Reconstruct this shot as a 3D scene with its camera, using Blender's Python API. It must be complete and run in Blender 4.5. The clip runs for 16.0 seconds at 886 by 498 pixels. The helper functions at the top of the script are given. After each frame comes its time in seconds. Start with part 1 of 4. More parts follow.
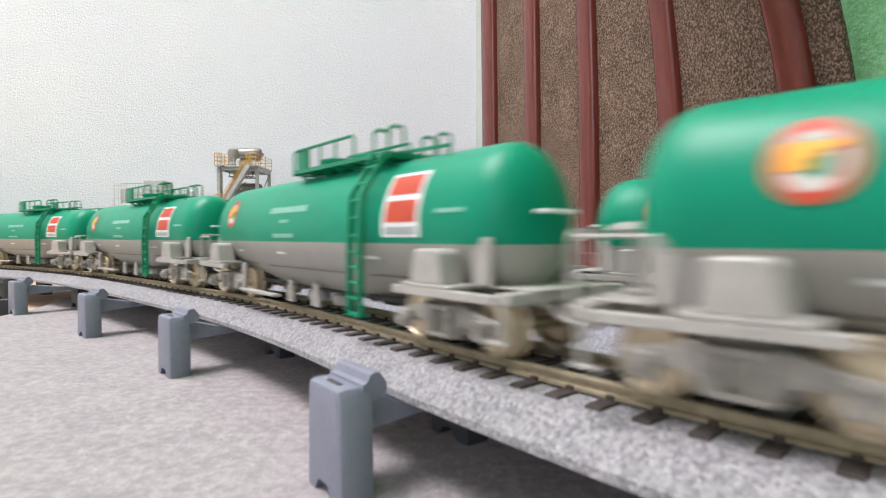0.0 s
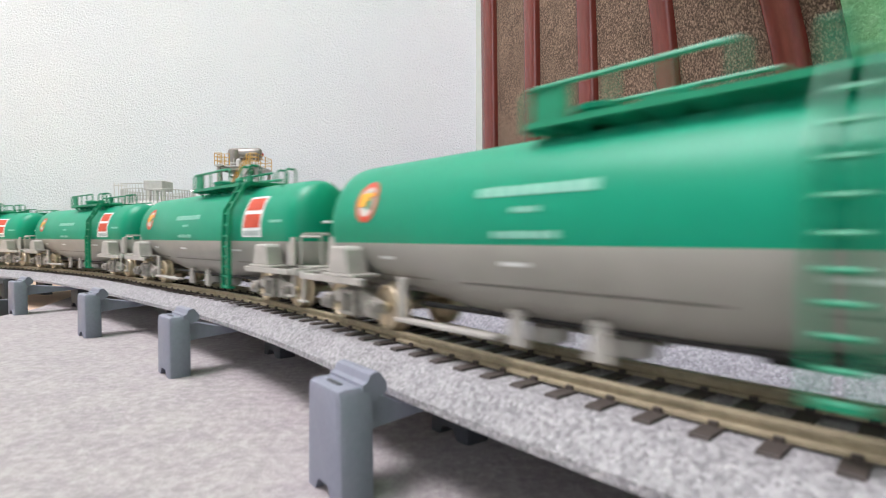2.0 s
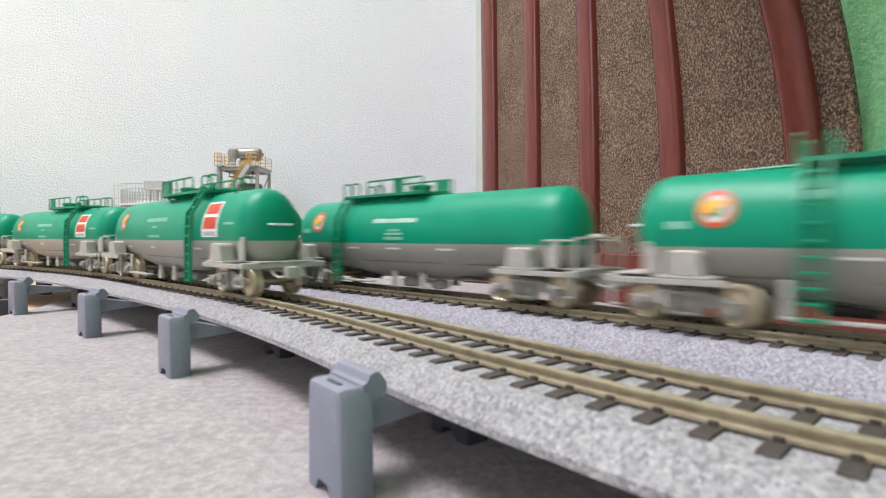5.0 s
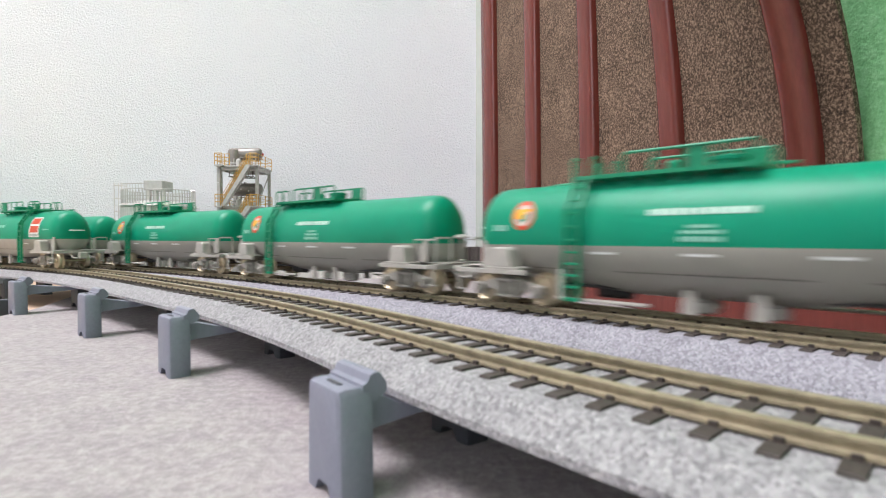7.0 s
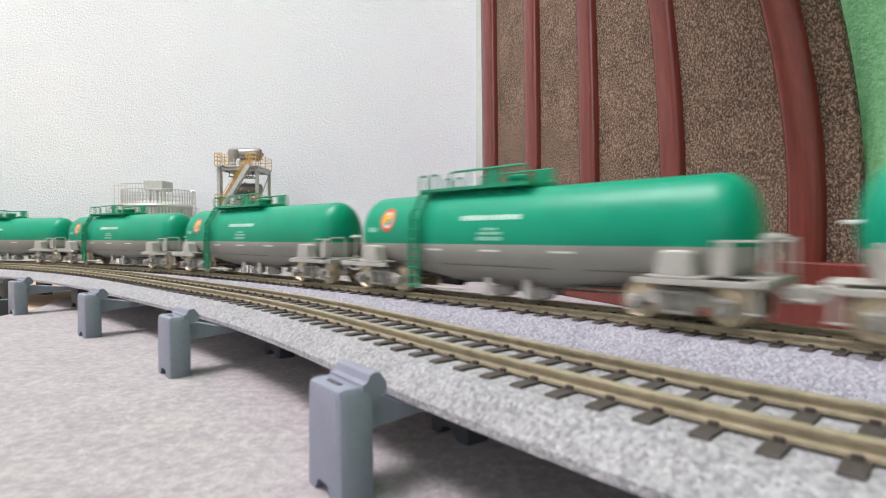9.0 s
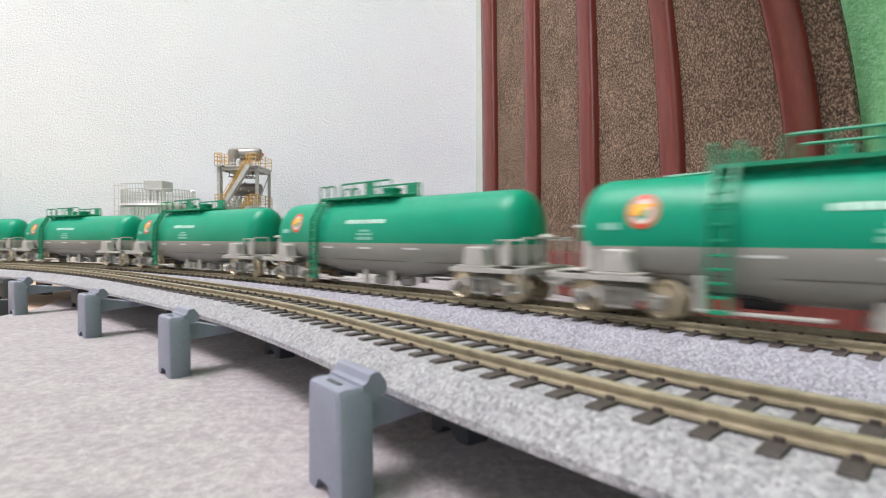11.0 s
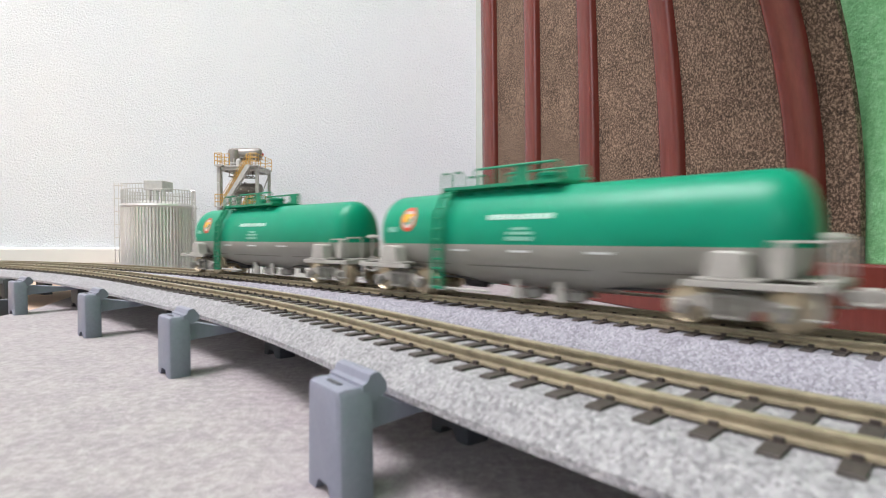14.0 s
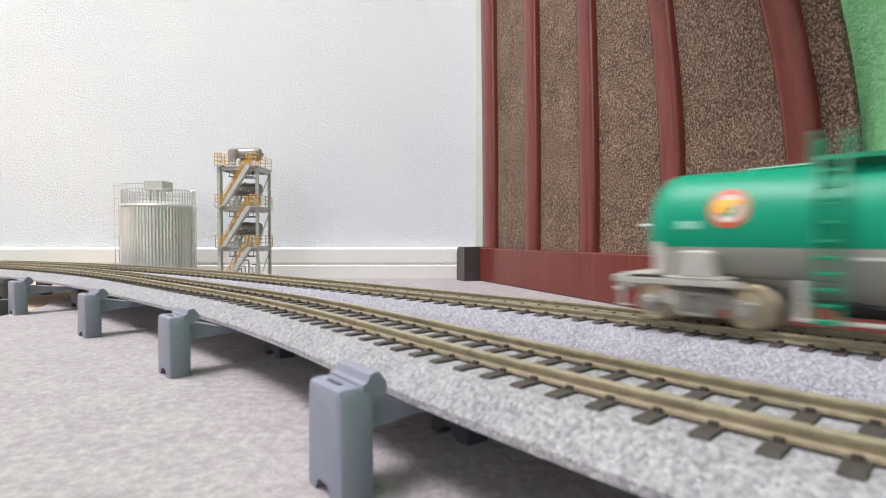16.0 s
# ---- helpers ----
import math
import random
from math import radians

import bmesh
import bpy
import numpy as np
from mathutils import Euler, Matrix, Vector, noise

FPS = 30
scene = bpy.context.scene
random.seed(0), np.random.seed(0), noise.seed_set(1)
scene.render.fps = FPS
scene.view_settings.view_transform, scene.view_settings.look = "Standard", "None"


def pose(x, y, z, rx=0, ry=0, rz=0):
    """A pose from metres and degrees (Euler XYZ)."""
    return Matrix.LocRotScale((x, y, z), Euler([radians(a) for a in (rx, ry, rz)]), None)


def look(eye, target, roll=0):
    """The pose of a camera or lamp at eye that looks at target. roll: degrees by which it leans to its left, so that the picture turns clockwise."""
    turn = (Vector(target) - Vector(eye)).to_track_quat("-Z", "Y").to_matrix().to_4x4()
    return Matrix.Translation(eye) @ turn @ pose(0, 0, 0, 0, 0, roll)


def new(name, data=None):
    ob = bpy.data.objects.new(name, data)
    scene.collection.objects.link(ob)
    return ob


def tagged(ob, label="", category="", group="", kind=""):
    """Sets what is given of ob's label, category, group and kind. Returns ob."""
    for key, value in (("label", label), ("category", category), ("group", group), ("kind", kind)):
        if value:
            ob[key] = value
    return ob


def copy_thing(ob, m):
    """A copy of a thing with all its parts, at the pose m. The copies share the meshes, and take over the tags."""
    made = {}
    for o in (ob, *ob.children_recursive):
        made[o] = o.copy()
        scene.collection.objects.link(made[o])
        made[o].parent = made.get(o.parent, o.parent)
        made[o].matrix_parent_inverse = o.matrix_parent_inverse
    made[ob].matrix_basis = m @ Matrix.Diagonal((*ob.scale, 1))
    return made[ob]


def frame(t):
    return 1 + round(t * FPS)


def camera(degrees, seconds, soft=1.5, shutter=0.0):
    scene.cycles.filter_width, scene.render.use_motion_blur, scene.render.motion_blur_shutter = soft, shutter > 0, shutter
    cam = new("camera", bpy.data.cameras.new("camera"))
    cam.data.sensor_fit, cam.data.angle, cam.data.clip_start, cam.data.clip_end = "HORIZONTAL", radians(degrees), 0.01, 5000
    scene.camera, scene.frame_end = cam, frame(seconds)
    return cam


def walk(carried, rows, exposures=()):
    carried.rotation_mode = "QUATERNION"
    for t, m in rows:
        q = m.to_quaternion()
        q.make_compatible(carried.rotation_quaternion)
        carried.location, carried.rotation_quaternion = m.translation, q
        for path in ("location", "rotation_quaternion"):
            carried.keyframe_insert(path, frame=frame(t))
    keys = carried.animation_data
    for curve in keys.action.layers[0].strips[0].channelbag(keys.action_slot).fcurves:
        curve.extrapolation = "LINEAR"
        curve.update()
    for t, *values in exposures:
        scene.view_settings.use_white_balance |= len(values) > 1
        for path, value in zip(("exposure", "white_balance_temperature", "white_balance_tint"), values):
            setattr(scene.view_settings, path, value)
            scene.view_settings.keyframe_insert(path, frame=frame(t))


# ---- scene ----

# Model railway on a felt-covered floor: two trains of green tank wagons.
EYE_Z = 0.048
cam = camera(79.07, 16.0, soft=1.05, shutter=0.8)
EYE = pose(0, 0, EYE_Z, 90 - 1.281, 0, 0)
walk(cam, [(0.0, EYE), (16.0, EYE)], exposures=[(0.0, 0.38), (16.0, 0.38)])
cam.data.dof.use_dof, cam.data.dof.focus_distance, cam.data.dof.aperture_fstop = True, 0.58, 32.0

# ---------------------------------------------------------------- light
world = bpy.data.worlds.new("room_world")
scene.world = world
world.use_nodes = True
world.node_tree.nodes["Background"].inputs[0].default_value = (0.8, 0.87, 1.0, 1)
world.node_tree.nodes["Background"].inputs[1].default_value = 0.3


def area_lamp(name, m, sx, sy, watts, colour):
    data = bpy.data.lights.new(name, "AREA")
    data.shape, data.size, data.size_y, data.energy, data.color = "RECTANGLE", sx, sy, watts, colour
    ob = new(name, data)
    ob.matrix_world = m
    return ob


area_lamp("ceiling_lamp_light", pose(-0.95, 0.02, 2.26), 1.1, 1.1, 66, (1.0, 0.945, 1.005))
# Unseen low fill added behind the camera; it lifts the shade under the deck.
area_lamp("window_light", look((-1.0, -2.88, 1.35), (0.0, 0.4, 0.2)), 1.5, 1.2, 15, (0.90, 0.93, 1.0))


# ---------------------------------------------------------------- materials
def material(name):
    m = bpy.data.materials.new(name)
    m.use_nodes = True
    nt = m.node_tree
    return m, nt, nt.nodes["Principled BSDF"]


def node(nt, kind, **kw):
    n = nt.nodes.new(kind)
    for key, v in kw.items():
        n.inputs[key].default_value = v
    return n


def coords(nt, scale=(1, 1, 1)):
    tc = nt.nodes.new("ShaderNodeTexCoord")
    mp = nt.nodes.new("ShaderNodeMapping")
    mp.inputs["Scale"].default_value = scale
    nt.links.new(tc.outputs["Object"], mp.inputs["Vector"])
    return mp.outputs[0]


def ramp(nt, fac, stops):
    r = nt.nodes.new("ShaderNodeValToRGB")
    el = r.color_ramp.elements
    while len(el) < len(stops):
        el.new(0.5)
    for e, (p, c) in zip(el, stops):
        e.position, e.color = p, (*c, 1)
    nt.links.new(fac, r.inputs[0])
    return r.outputs[0]


def mix(nt, fac, a, b, mode="MIX"):
    n = nt.nodes.new("ShaderNodeMix")
    n.data_type, n.blend_type = "RGBA", mode
    for sock, v in ((n.inputs[0], fac), (n.inputs[6], a), (n.inputs[7], b)):
        if isinstance(v, (int, float)):
            sock.default_value = v
        elif isinstance(v, tuple):
            sock.default_value = (*v, 1)
        else:
            nt.links.new(v, sock)
    return n.outputs[2]


def bump(nt, bsdf, height, strength, distance):
    b = nt.nodes.new("ShaderNodeBump")
    b.inputs["Strength"].default_value, b.inputs["Distance"].default_value = strength, distance
    nt.links.new(height, b.inputs["Height"])
    nt.links.new(b.outputs[0], bsdf.inputs["Normal"])


def noise_tex(nt, vec, scale, detail=4.0, rough=0.6):
    n = node(nt, "ShaderNodeTexNoise", Scale=scale, Detail=detail, Roughness=rough)
    nt.links.new(vec, n.inputs["Vector"])
    return n.outputs["Fac"]


def plain(name, colour, rough=0.5, metal=0.0, spread=0.12, scale=300.0, bumpy=0.0, gloss=0.5):
    """A painted or moulded surface with two scales of slight variation."""
    m, nt, b = material(name)
    v = coords(nt)
    f1 = noise_tex(nt, v, scale, 3)
    f2 = noise_tex(nt, v, scale * 0.12, 2)
    lo = tuple(c * (1 - spread) for c in colour)
    hi = tuple(min(1, c * (1 + spread)) for c in colour)
    c1 = ramp(nt, f1, [(0.3, lo), (0.7, hi)])
    c2 = ramp(nt, f2, [(0.3, (0.9, 0.9, 0.9)), (0.7, (1, 1, 1))])
    nt.links.new(mix(nt, 1.0, c1, c2, "MULTIPLY"), b.inputs["Base Color"])
    b.inputs["Metallic"].default_value = metal
    b.inputs["Specular IOR Level"].default_value = gloss
    rr = ramp(nt, f2, [(0.3, (rough * 0.85,) * 3), (0.7, (min(1, rough * 1.15),) * 3)])
    nt.links.new(rr, b.inputs["Roughness"])
    if bumpy:
        bump(nt, b, f1, 0.4, bumpy)
    return m


GREEN = plain("green_tank_paint", (0.0, 0.265, 0.148), 0.40, spread=0.03, scale=120, gloss=0.25)
GREEN_RAIL = plain("green_fitting_plastic", (0.0, 0.26, 0.13), 0.45)
GREY = plain("grey_tank_paint", (0.35, 0.342, 0.305), 0.45, spread=0.04, scale=120, gloss=0.3)
LIGHT_GREY = plain("light_grey_moulded_plastic", (0.43, 0.413, 0.378), 0.5, spread=0.1)
BOGIE_GREY = plain("weathered_grey_bogie_plastic", (0.33, 0.312, 0.278), 0.55, spread=0.25, scale=500)
SEAM = plain("dark_weld_line", (0.16, 0.15, 0.135), 0.6)
WHITE_MARK = plain("white_print", (0.8, 0.82, 0.8), 0.5)
PALE_MARK = plain("pale_green_print", (0.24, 0.54, 0.42), 0.5)
PALE_PRINT = plain("off_white_print", (0.42, 0.62, 0.53), 0.5)
EMBLEM_WHITE = plain("dull_white_print", (0.58, 0.56, 0.50), 0.5)
RED_MARK = plain("orange_red_print", (0.56, 0.07, 0.03), 0.5)
GREY_MARK = plain("grey_print", (0.35, 0.42, 0.4), 0.5)
YELLOW_MARK = plain("yellow_print", (0.85, 0.42, 0.04), 0.5)
WHEEL = plain("nickel_wheel_metal", (0.60, 0.52, 0.38), 0.42, 0.9)
DARK_AXLE = plain("black_axle_plastic", (0.03, 0.03, 0.03), 0.5)
RAIL = plain("nickel_silver_rail", (0.33, 0.282, 0.19), 0.5, 0.3, spread=0.2, scale=400)
SLEEPER = plain("dark_brown_sleeper_plastic", (0.052, 0.041, 0.035), 0.8, spread=0.25, scale=900, bumpy=0.0002)
PIER = plain("blue_grey_pier_plastic", (0.212, 0.222, 0.278), 0.5, spread=0.05, scale=800)
PIER_DARK = plain("dark_grey_pier_plastic", (0.05, 0.055, 0.065), 0.5, spread=0.08, scale=800)
BEAM = plain("grey_deck_plastic", (0.27, 0.27, 0.28), 0.55)
STEEL = plain("silver_grey_steel_plastic", (0.72, 0.705, 0.68), 0.34, 0.7, spread=0.05)
STEEL_DARK = plain("gunmetal_pipework_plastic", (0.27, 0.25, 0.23), 0.4, 0.4)
STEEL_PALE = plain("pale_grey_structure_plastic", (0.55, 0.54, 0.52), 0.5)
YELLOW = plain("ochre_handrail_plastic", (0.62, 0.36, 0.08), 0.5)
RED_VALVE = plain("red_valve_plastic", (0.5, 0.04, 0.04), 0.5)
WHITE_PAINT = plain("white_skirting_paint", (0.85, 0.84, 0.80), 0.4, spread=0.02, scale=40)
DARK_CAP = plain("dark_brown_end_cap", (0.075, 0.06, 0.062), 0.5, spread=0.1)
WOOD_FLOOR = plain("pale_wood_floor", (0.66, 0.48, 0.35), 0.5, spread=0.12, scale=30)
CEILING = plain("white_ceiling", (0.8, 0.8, 0.79), 0.8, spread=0.02, scale=10)
# Wall corner's shading and green reflection, put into one flat colour.
CORNER_SHADE = plain("painted_corner_shade", (0.45, 0.50, 0.45), 0.7, spread=0.04, scale=30)


def felt_material():
    m, nt, b = material("grey_felt_carpet")
    v = coords(nt)
    fine = noise_tex(nt, v, 1500, 5, 0.8)
    mid = noise_tex(nt, v, 330, 5, 0.75)
    big = noise_tex(nt, v, 60, 4, 0.65)
    c = ramp(nt, mid, [(0.38, (0.185, 0.166, 0.168)), (0.5, (0.30, 0.274, 0.277)), (0.62, (0.455, 0.424, 0.424))])
    c = mix(nt, 0.3, c, ramp(nt, fine, [(0.35, (0.22, 0.20, 0.20)), (0.65, (0.52, 0.48, 0.485))]))
    c = mix(nt, 0.35, c, ramp(nt, big, [(0.38, (0.285, 0.257, 0.276)), (0.62, (0.405, 0.38, 0.372))]))
    nt.links.new(c, b.inputs["Base Color"])
    b.inputs["Roughness"].default_value = 0.95
    bump(nt, b, mid, 0.6, 0.0016)
    return m


def wallpaper_material():
    m, nt, b = material("embossed_white_wallpaper")
    v = coords(nt)
    warp = node(nt, "ShaderNodeTexNoise", Scale=45.0, Detail=2.0)
    nt.links.new(v, warp.inputs["Vector"])
    add = mix(nt, 0.008, v, warp.outputs["Color"], "ADD")
    f1 = noise_tex(nt, add, 480, 4, 0.62)
    f2 = noise_tex(nt, v, 7, 2)
    c = ramp(nt, f1, [(0.35, (0.79, 0.815, 0.85)), (0.65, (0.835, 0.855, 0.88))])
    c = mix(nt, 0.4, c, ramp(nt, f2, [(0.35, (0.785, 0.815, 0.865)), (0.65, (0.845, 0.862, 0.88))]))
    nt.links.new(c, b.inputs["Base Color"])
    b.inputs["Roughness"].default_value = 0.7
    bump(nt, b, f1, 1.0, 0.0021)
    return m


def ballast_material(name, lo, mid, hi):
    m, nt, b = material(name)
    v = coords(nt)
    vor = node(nt, "ShaderNodeTexVoronoi", Scale=1500.0, Randomness=1.0)
    nt.links.new(v, vor.inputs["Vector"])
    c = ramp(nt, vor.outputs["Color"], [(0.15, lo), (0.5, mid), (0.9, hi)])
    f = noise_tex(nt, v, 60, 3)
    c = mix(nt, 0.2, c, ramp(nt, f, [(0.2, lo), (0.8, hi)]))
    nt.links.new(c, b.inputs["Base Color"])
    b.inputs["Roughness"].default_value = 0.8
    bump(nt, b, vor.outputs["Distance"], 0.5, -0.0006)
    return m


def carpet_material(name, stops, scale):
    m, nt, b = material(name)
    v = coords(nt, (1, 1, 0.8))
    fine = noise_tex(nt, v, scale, 4, 0.8)
    big = noise_tex(nt, v, scale * 0.05, 3)
    c = ramp(nt, fine, stops)
    c = mix(nt, 0.15, c, ramp(nt, big, [(0.3, stops[0][1]), (0.7, stops[-1][1])]))
    nt.links.new(c, b.inputs["Base Color"])
    b.inputs["Roughness"].default_value = 1.0
    bump(nt, b, fine, 0.8, 0.002)
    return m


def mahogany_material():
    m, nt, b = material("mahogany_varnished_wood")
    v = coords(nt, (1, 1, 0.06))
    grain = noise_tex(nt, v, 260, 5, 0.7)
    big = noise_tex(nt, v, 30, 3)
    c = ramp(nt, grain, [(0.25, (0.115, 0.023, 0.018)), (0.55, (0.165, 0.034, 0.025)), (0.8, (0.22, 0.047, 0.034))])
    c = mix(nt, 0.3, c, ramp(nt, big, [(0.3, (0.10, 0.024, 0.02)), (0.7, (0.18, 0.045, 0.033))]))
    nt.links.new(c, b.inputs["Base Color"])
    b.inputs["Roughness"].default_value = 0.2
    bump(nt, b, grain, 0.15, 0.0004)
    return m


FELT = felt_material()
WALLPAPER = wallpaper_material()
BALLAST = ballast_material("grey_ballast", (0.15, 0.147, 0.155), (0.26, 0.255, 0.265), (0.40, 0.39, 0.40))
# Far deck's ballast: the bluish tint of shade is put into its colour.
BALLAST_SHADE_BLUE = ballast_material("shade_tinted_ballast", (0.175, 0.17, 0.197), (0.28, 0.275, 0.308), (0.405, 0.40, 0.445))
BROWN_CARPET = carpet_material("brown_carpet", [(0.40, (0.022, 0.013, 0.008)), (0.5, (0.108, 0.067, 0.041)), (0.60, (0.40, 0.28, 0.195))], 820)
GREEN_CARPET = carpet_material("green_felt_wall", [(0.3, (0.13, 0.36, 0.15)), (0.5, (0.20, 0.49, 0.22)), (0.7, (0.30, 0.61, 0.32))], 300)
MAHOGANY = mahogany_material()


# ---------------------------------------------------------------- mesh tools
def mesh_of(bm, *mats, smooth=None):
    me = bpy.data.meshes.new("mesh")
    bmesh.ops.recalc_face_normals(bm, faces=bm.faces[:])
    if smooth is not None:
        for f in bm.faces:
            f.smooth = True
        for e in bm.edges:
            if len(e.link_faces) == 2 and e.calc_face_angle(0) > radians(smooth):
                e.smooth = False
    bm.to_mesh(me)
    bm.free()
    for m in mats:
        me.materials.append(m)
    return me


def part(name, bm, mat, parent, label="", smooth=None):
    mats = mat if isinstance(mat, tuple) else (mat,)
    ob = new(name, mesh_of(bm, *mats, smooth=smooth))
    ob.parent = parent
    return tagged(ob, label)


def box(bm, x0, x1, y0, y1, z0, z1, bevel=0.0, mat=0):
    r = bmesh.ops.create_cube(bm, size=1.0)
    for v in r["verts"]:
        v.co = Vector(((x0 + x1) / 2 + v.co.x * (x1 - x0), (y0 + y1) / 2 + v.co.y * (y1 - y0), (z0 + z1) / 2 + v.co.z * (z1 - z0)))
    faces = {f for v in r["verts"] for f in v.link_faces}
    for f in faces:
        f.material_index = mat
    if bevel:
        edges = {e for f in faces for e in f.edges}
        bmesh.ops.bevel(bm, geom=list(edges), offset=bevel, segments=2, profile=0.5, affect="EDGES")
    return bm


def prism(bm, outline, a, b, axis="y"):
    """A flat outline of (u, w) pairs pushed from a to b along an axis."""
    put = {"y": lambda u, w, t: (u, t, w), "x": lambda u, w, t: (t, u, w), "z": lambda u, w, t: (u, w, t)}[axis]
    lo = [bm.verts.new(put(u, w, a)) for u, w in outline]
    hi = [bm.verts.new(put(u, w, b)) for u, w in outline]
    n = len(outline)
    bm.faces.new(lo)
    bm.faces.new(hi[::-1])
    for i in range(n):
        bm.faces.new((lo[i], hi[i], hi[(i + 1) % n], lo[(i + 1) % n]))
    return bm


def tube(bm, pts, r, seg=6):
    """A round bar along a line of points."""
    pts = [Vector(p) for p in pts]
    rings = []
    for i, p in enumerate(pts):
        d = (pts[min(i + 1, len(pts) - 1)] - pts[max(i - 1, 0)]).normalized()
        up = Vector((0, 0, 1)) if abs(d.z) < 0.9 else Vector((1, 0, 0))
        a = d.cross(up).normalized()
        c = a.cross(d)
        rings.append([bm.verts.new(p + r * (math.cos(t) * a + math.sin(t) * c)) for t in (2 * math.pi * k / seg for k in range(seg))])
    for q, w in zip(rings, rings[1:]):
        for k in range(seg):
            bm.faces.new((q[k], q[(k + 1) % seg], w[(k + 1) % seg], w[k]))
    bm.faces.new(rings[0][::-1])
    bm.faces.new(rings[-1])
    return bm


def lathe(bm, profile, origin, axis="z", seg=24):
    """A turned body: (radius, height) pairs round an axis through origin."""
    o = Vector(origin)
    rings = []
    for r, h in profile:
        ring = []
        for k in range(seg):
            c, s = r * math.cos(2 * math.pi * k / seg), r * math.sin(2 * math.pi * k / seg)
            ring.append(bm.verts.new(o + Vector({"z": (c, s, h), "y": (c, h, s), "x": (h, c, s)}[axis])))
        rings.append(ring)
    for q, w in zip(rings, rings[1:]):
        for k in range(seg):
            bm.faces.new((q[k], q[(k + 1) % seg], w[(k + 1) % seg], w[k]))
    bm.faces.new(rings[0])
    bm.faces.new(rings[-1])
    return bm


def thing(name, label, category, group="", m=None):
    ob = new(name)
    ob.empty_display_size = 0.01
    if m is not None:
        ob.matrix_basis = m
    return tagged(ob, label, category, group)


# ---------------------------------------------------------------- the line of the tracks
STEP = 0.004
S_MIN, S_MAX = -2.75, 3.3
BENDS = [(-2.8, 0.0), (-0.515, 0.0), (-0.51, 3.0), (-0.245, 3.0), (-0.225, -2.733), (-0.18, -3.233), (-0.14, -1.266), (-0.10, -0.796), (-0.05, 1.381),
         (0.02, 1.423), (0.10, -0.239), (0.20, 1.03), (0.30, 1.074), (0.465, 1.074), (0.47, 2.9), (0.69, 2.9), (0.695, 0.0), (3.4, 0.0)]
GAPS = [(-0.20, 0.081), (-0.11, 0.078), (-0.06, 0.0705), (-0.01, 0.0635), (0.05, 0.061), (0.10, 0.0605), (0.15, 0.0578), (0.22, 0.0538), (0.30, 0.052)]
ss = np.arange(S_MIN, S_MAX, STEP)
i0 = int(np.argmin(abs(ss)))
heading = np.cumsum(np.interp(ss, [b[0] for b in BENDS], [b[1] for b in BENDS])) * STEP
heading += 2.31113 - heading[i0]
near_x, near_y = np.cumsum(np.cos(heading)) * STEP, np.cumsum(np.sin(heading)) * STEP
near_x += -0.0616 - near_x[i0]
near_y += 0.20937 - near_y[i0]
gap = np.interp(ss, [k[0] for k in GAPS], [k[1] for k in GAPS])
gap = np.convolve(np.pad(gap, 10, mode="edge"), np.ones(21) / 21, mode="valid")
far_x, far_y = near_x + gap * np.sin(heading), near_y - gap * np.cos(heading)
far_s = np.concatenate([[0], np.cumsum(np.hypot(np.diff(far_x), np.diff(far_y)))])
far_s -= far_s[i0]
NEAR_Z, FAR_Z = EYE_Z - 0.0235, EYE_Z - 0.0248


def at(a, off=0.0):
    """A point beside the near track's middle line, and the heading there."""
    h = float(np.interp(a, ss, heading))
    return float(np.interp(a, ss, near_x)) + off * math.sin(h), float(np.interp(a, ss, near_y)) - off * math.cos(h), h


def far_gap(a):
    return float(np.interp(a, ss, gap))


def on_track(which, a):
    xs, ys, arc, z = (near_x, near_y, ss, NEAR_Z) if which == "near" else (far_x, far_y, far_s, FAR_Z)
    return Vector((float(np.interp(a, arc, xs)), float(np.interp(a, arc, ys)), z))


def sweep(bm, profile, a0, a1, step, mats=None):
    """Carry a cross-section of (offset, height) pairs along the near track; an offset may be a function of the place."""
    n = max(2, int(round((a1 - a0) / step)) + 1)
    rings = []
    for i in range(n):
        a = a0 + (a1 - a0) * i / (n - 1)
        ring = []
        for off, z in profile:
            o = off(a) if callable(off) else off
            x, y, _ = at(a, o)
            ring.append(bm.verts.new((x, y, z(a) if callable(z) else z)))
        rings.append(ring)
    m = len(profile)
    for q, w in zip(rings, rings[1:]):
        for k in range(m):
            f = bm.faces.new((q[k], w[k], w[(k + 1) % m], q[(k + 1) % m]))
            if mats:
                f.material_index = mats[k]
    bm.faces.new(rings[0])
    bm.faces.new(rings[-1][::-1])
    return bm


# ---------------------------------------------------------------- the room
WALL_Y = 0.632
X0, X1, Y0, Y1, TOP = -3.4, 2.4, -3.3, WALL_Y, 2.4
PX, PY = 0.0528, 0.5642            # far end of the carpeted panel
EX, EY = 0.3628, -0.9319        # along the panel, towards the camera
NX, NY = -0.9319, -0.3628       # out of the panel, into the room


def panel_frame():
    return Matrix(((EX, NX, 0, PX), (EY, NY, 0, PY), (0, 0, 1, 0), (0, 0, 0, 1))) @ Matrix.Diagonal((0.91, 0.91, 0.91, 1))


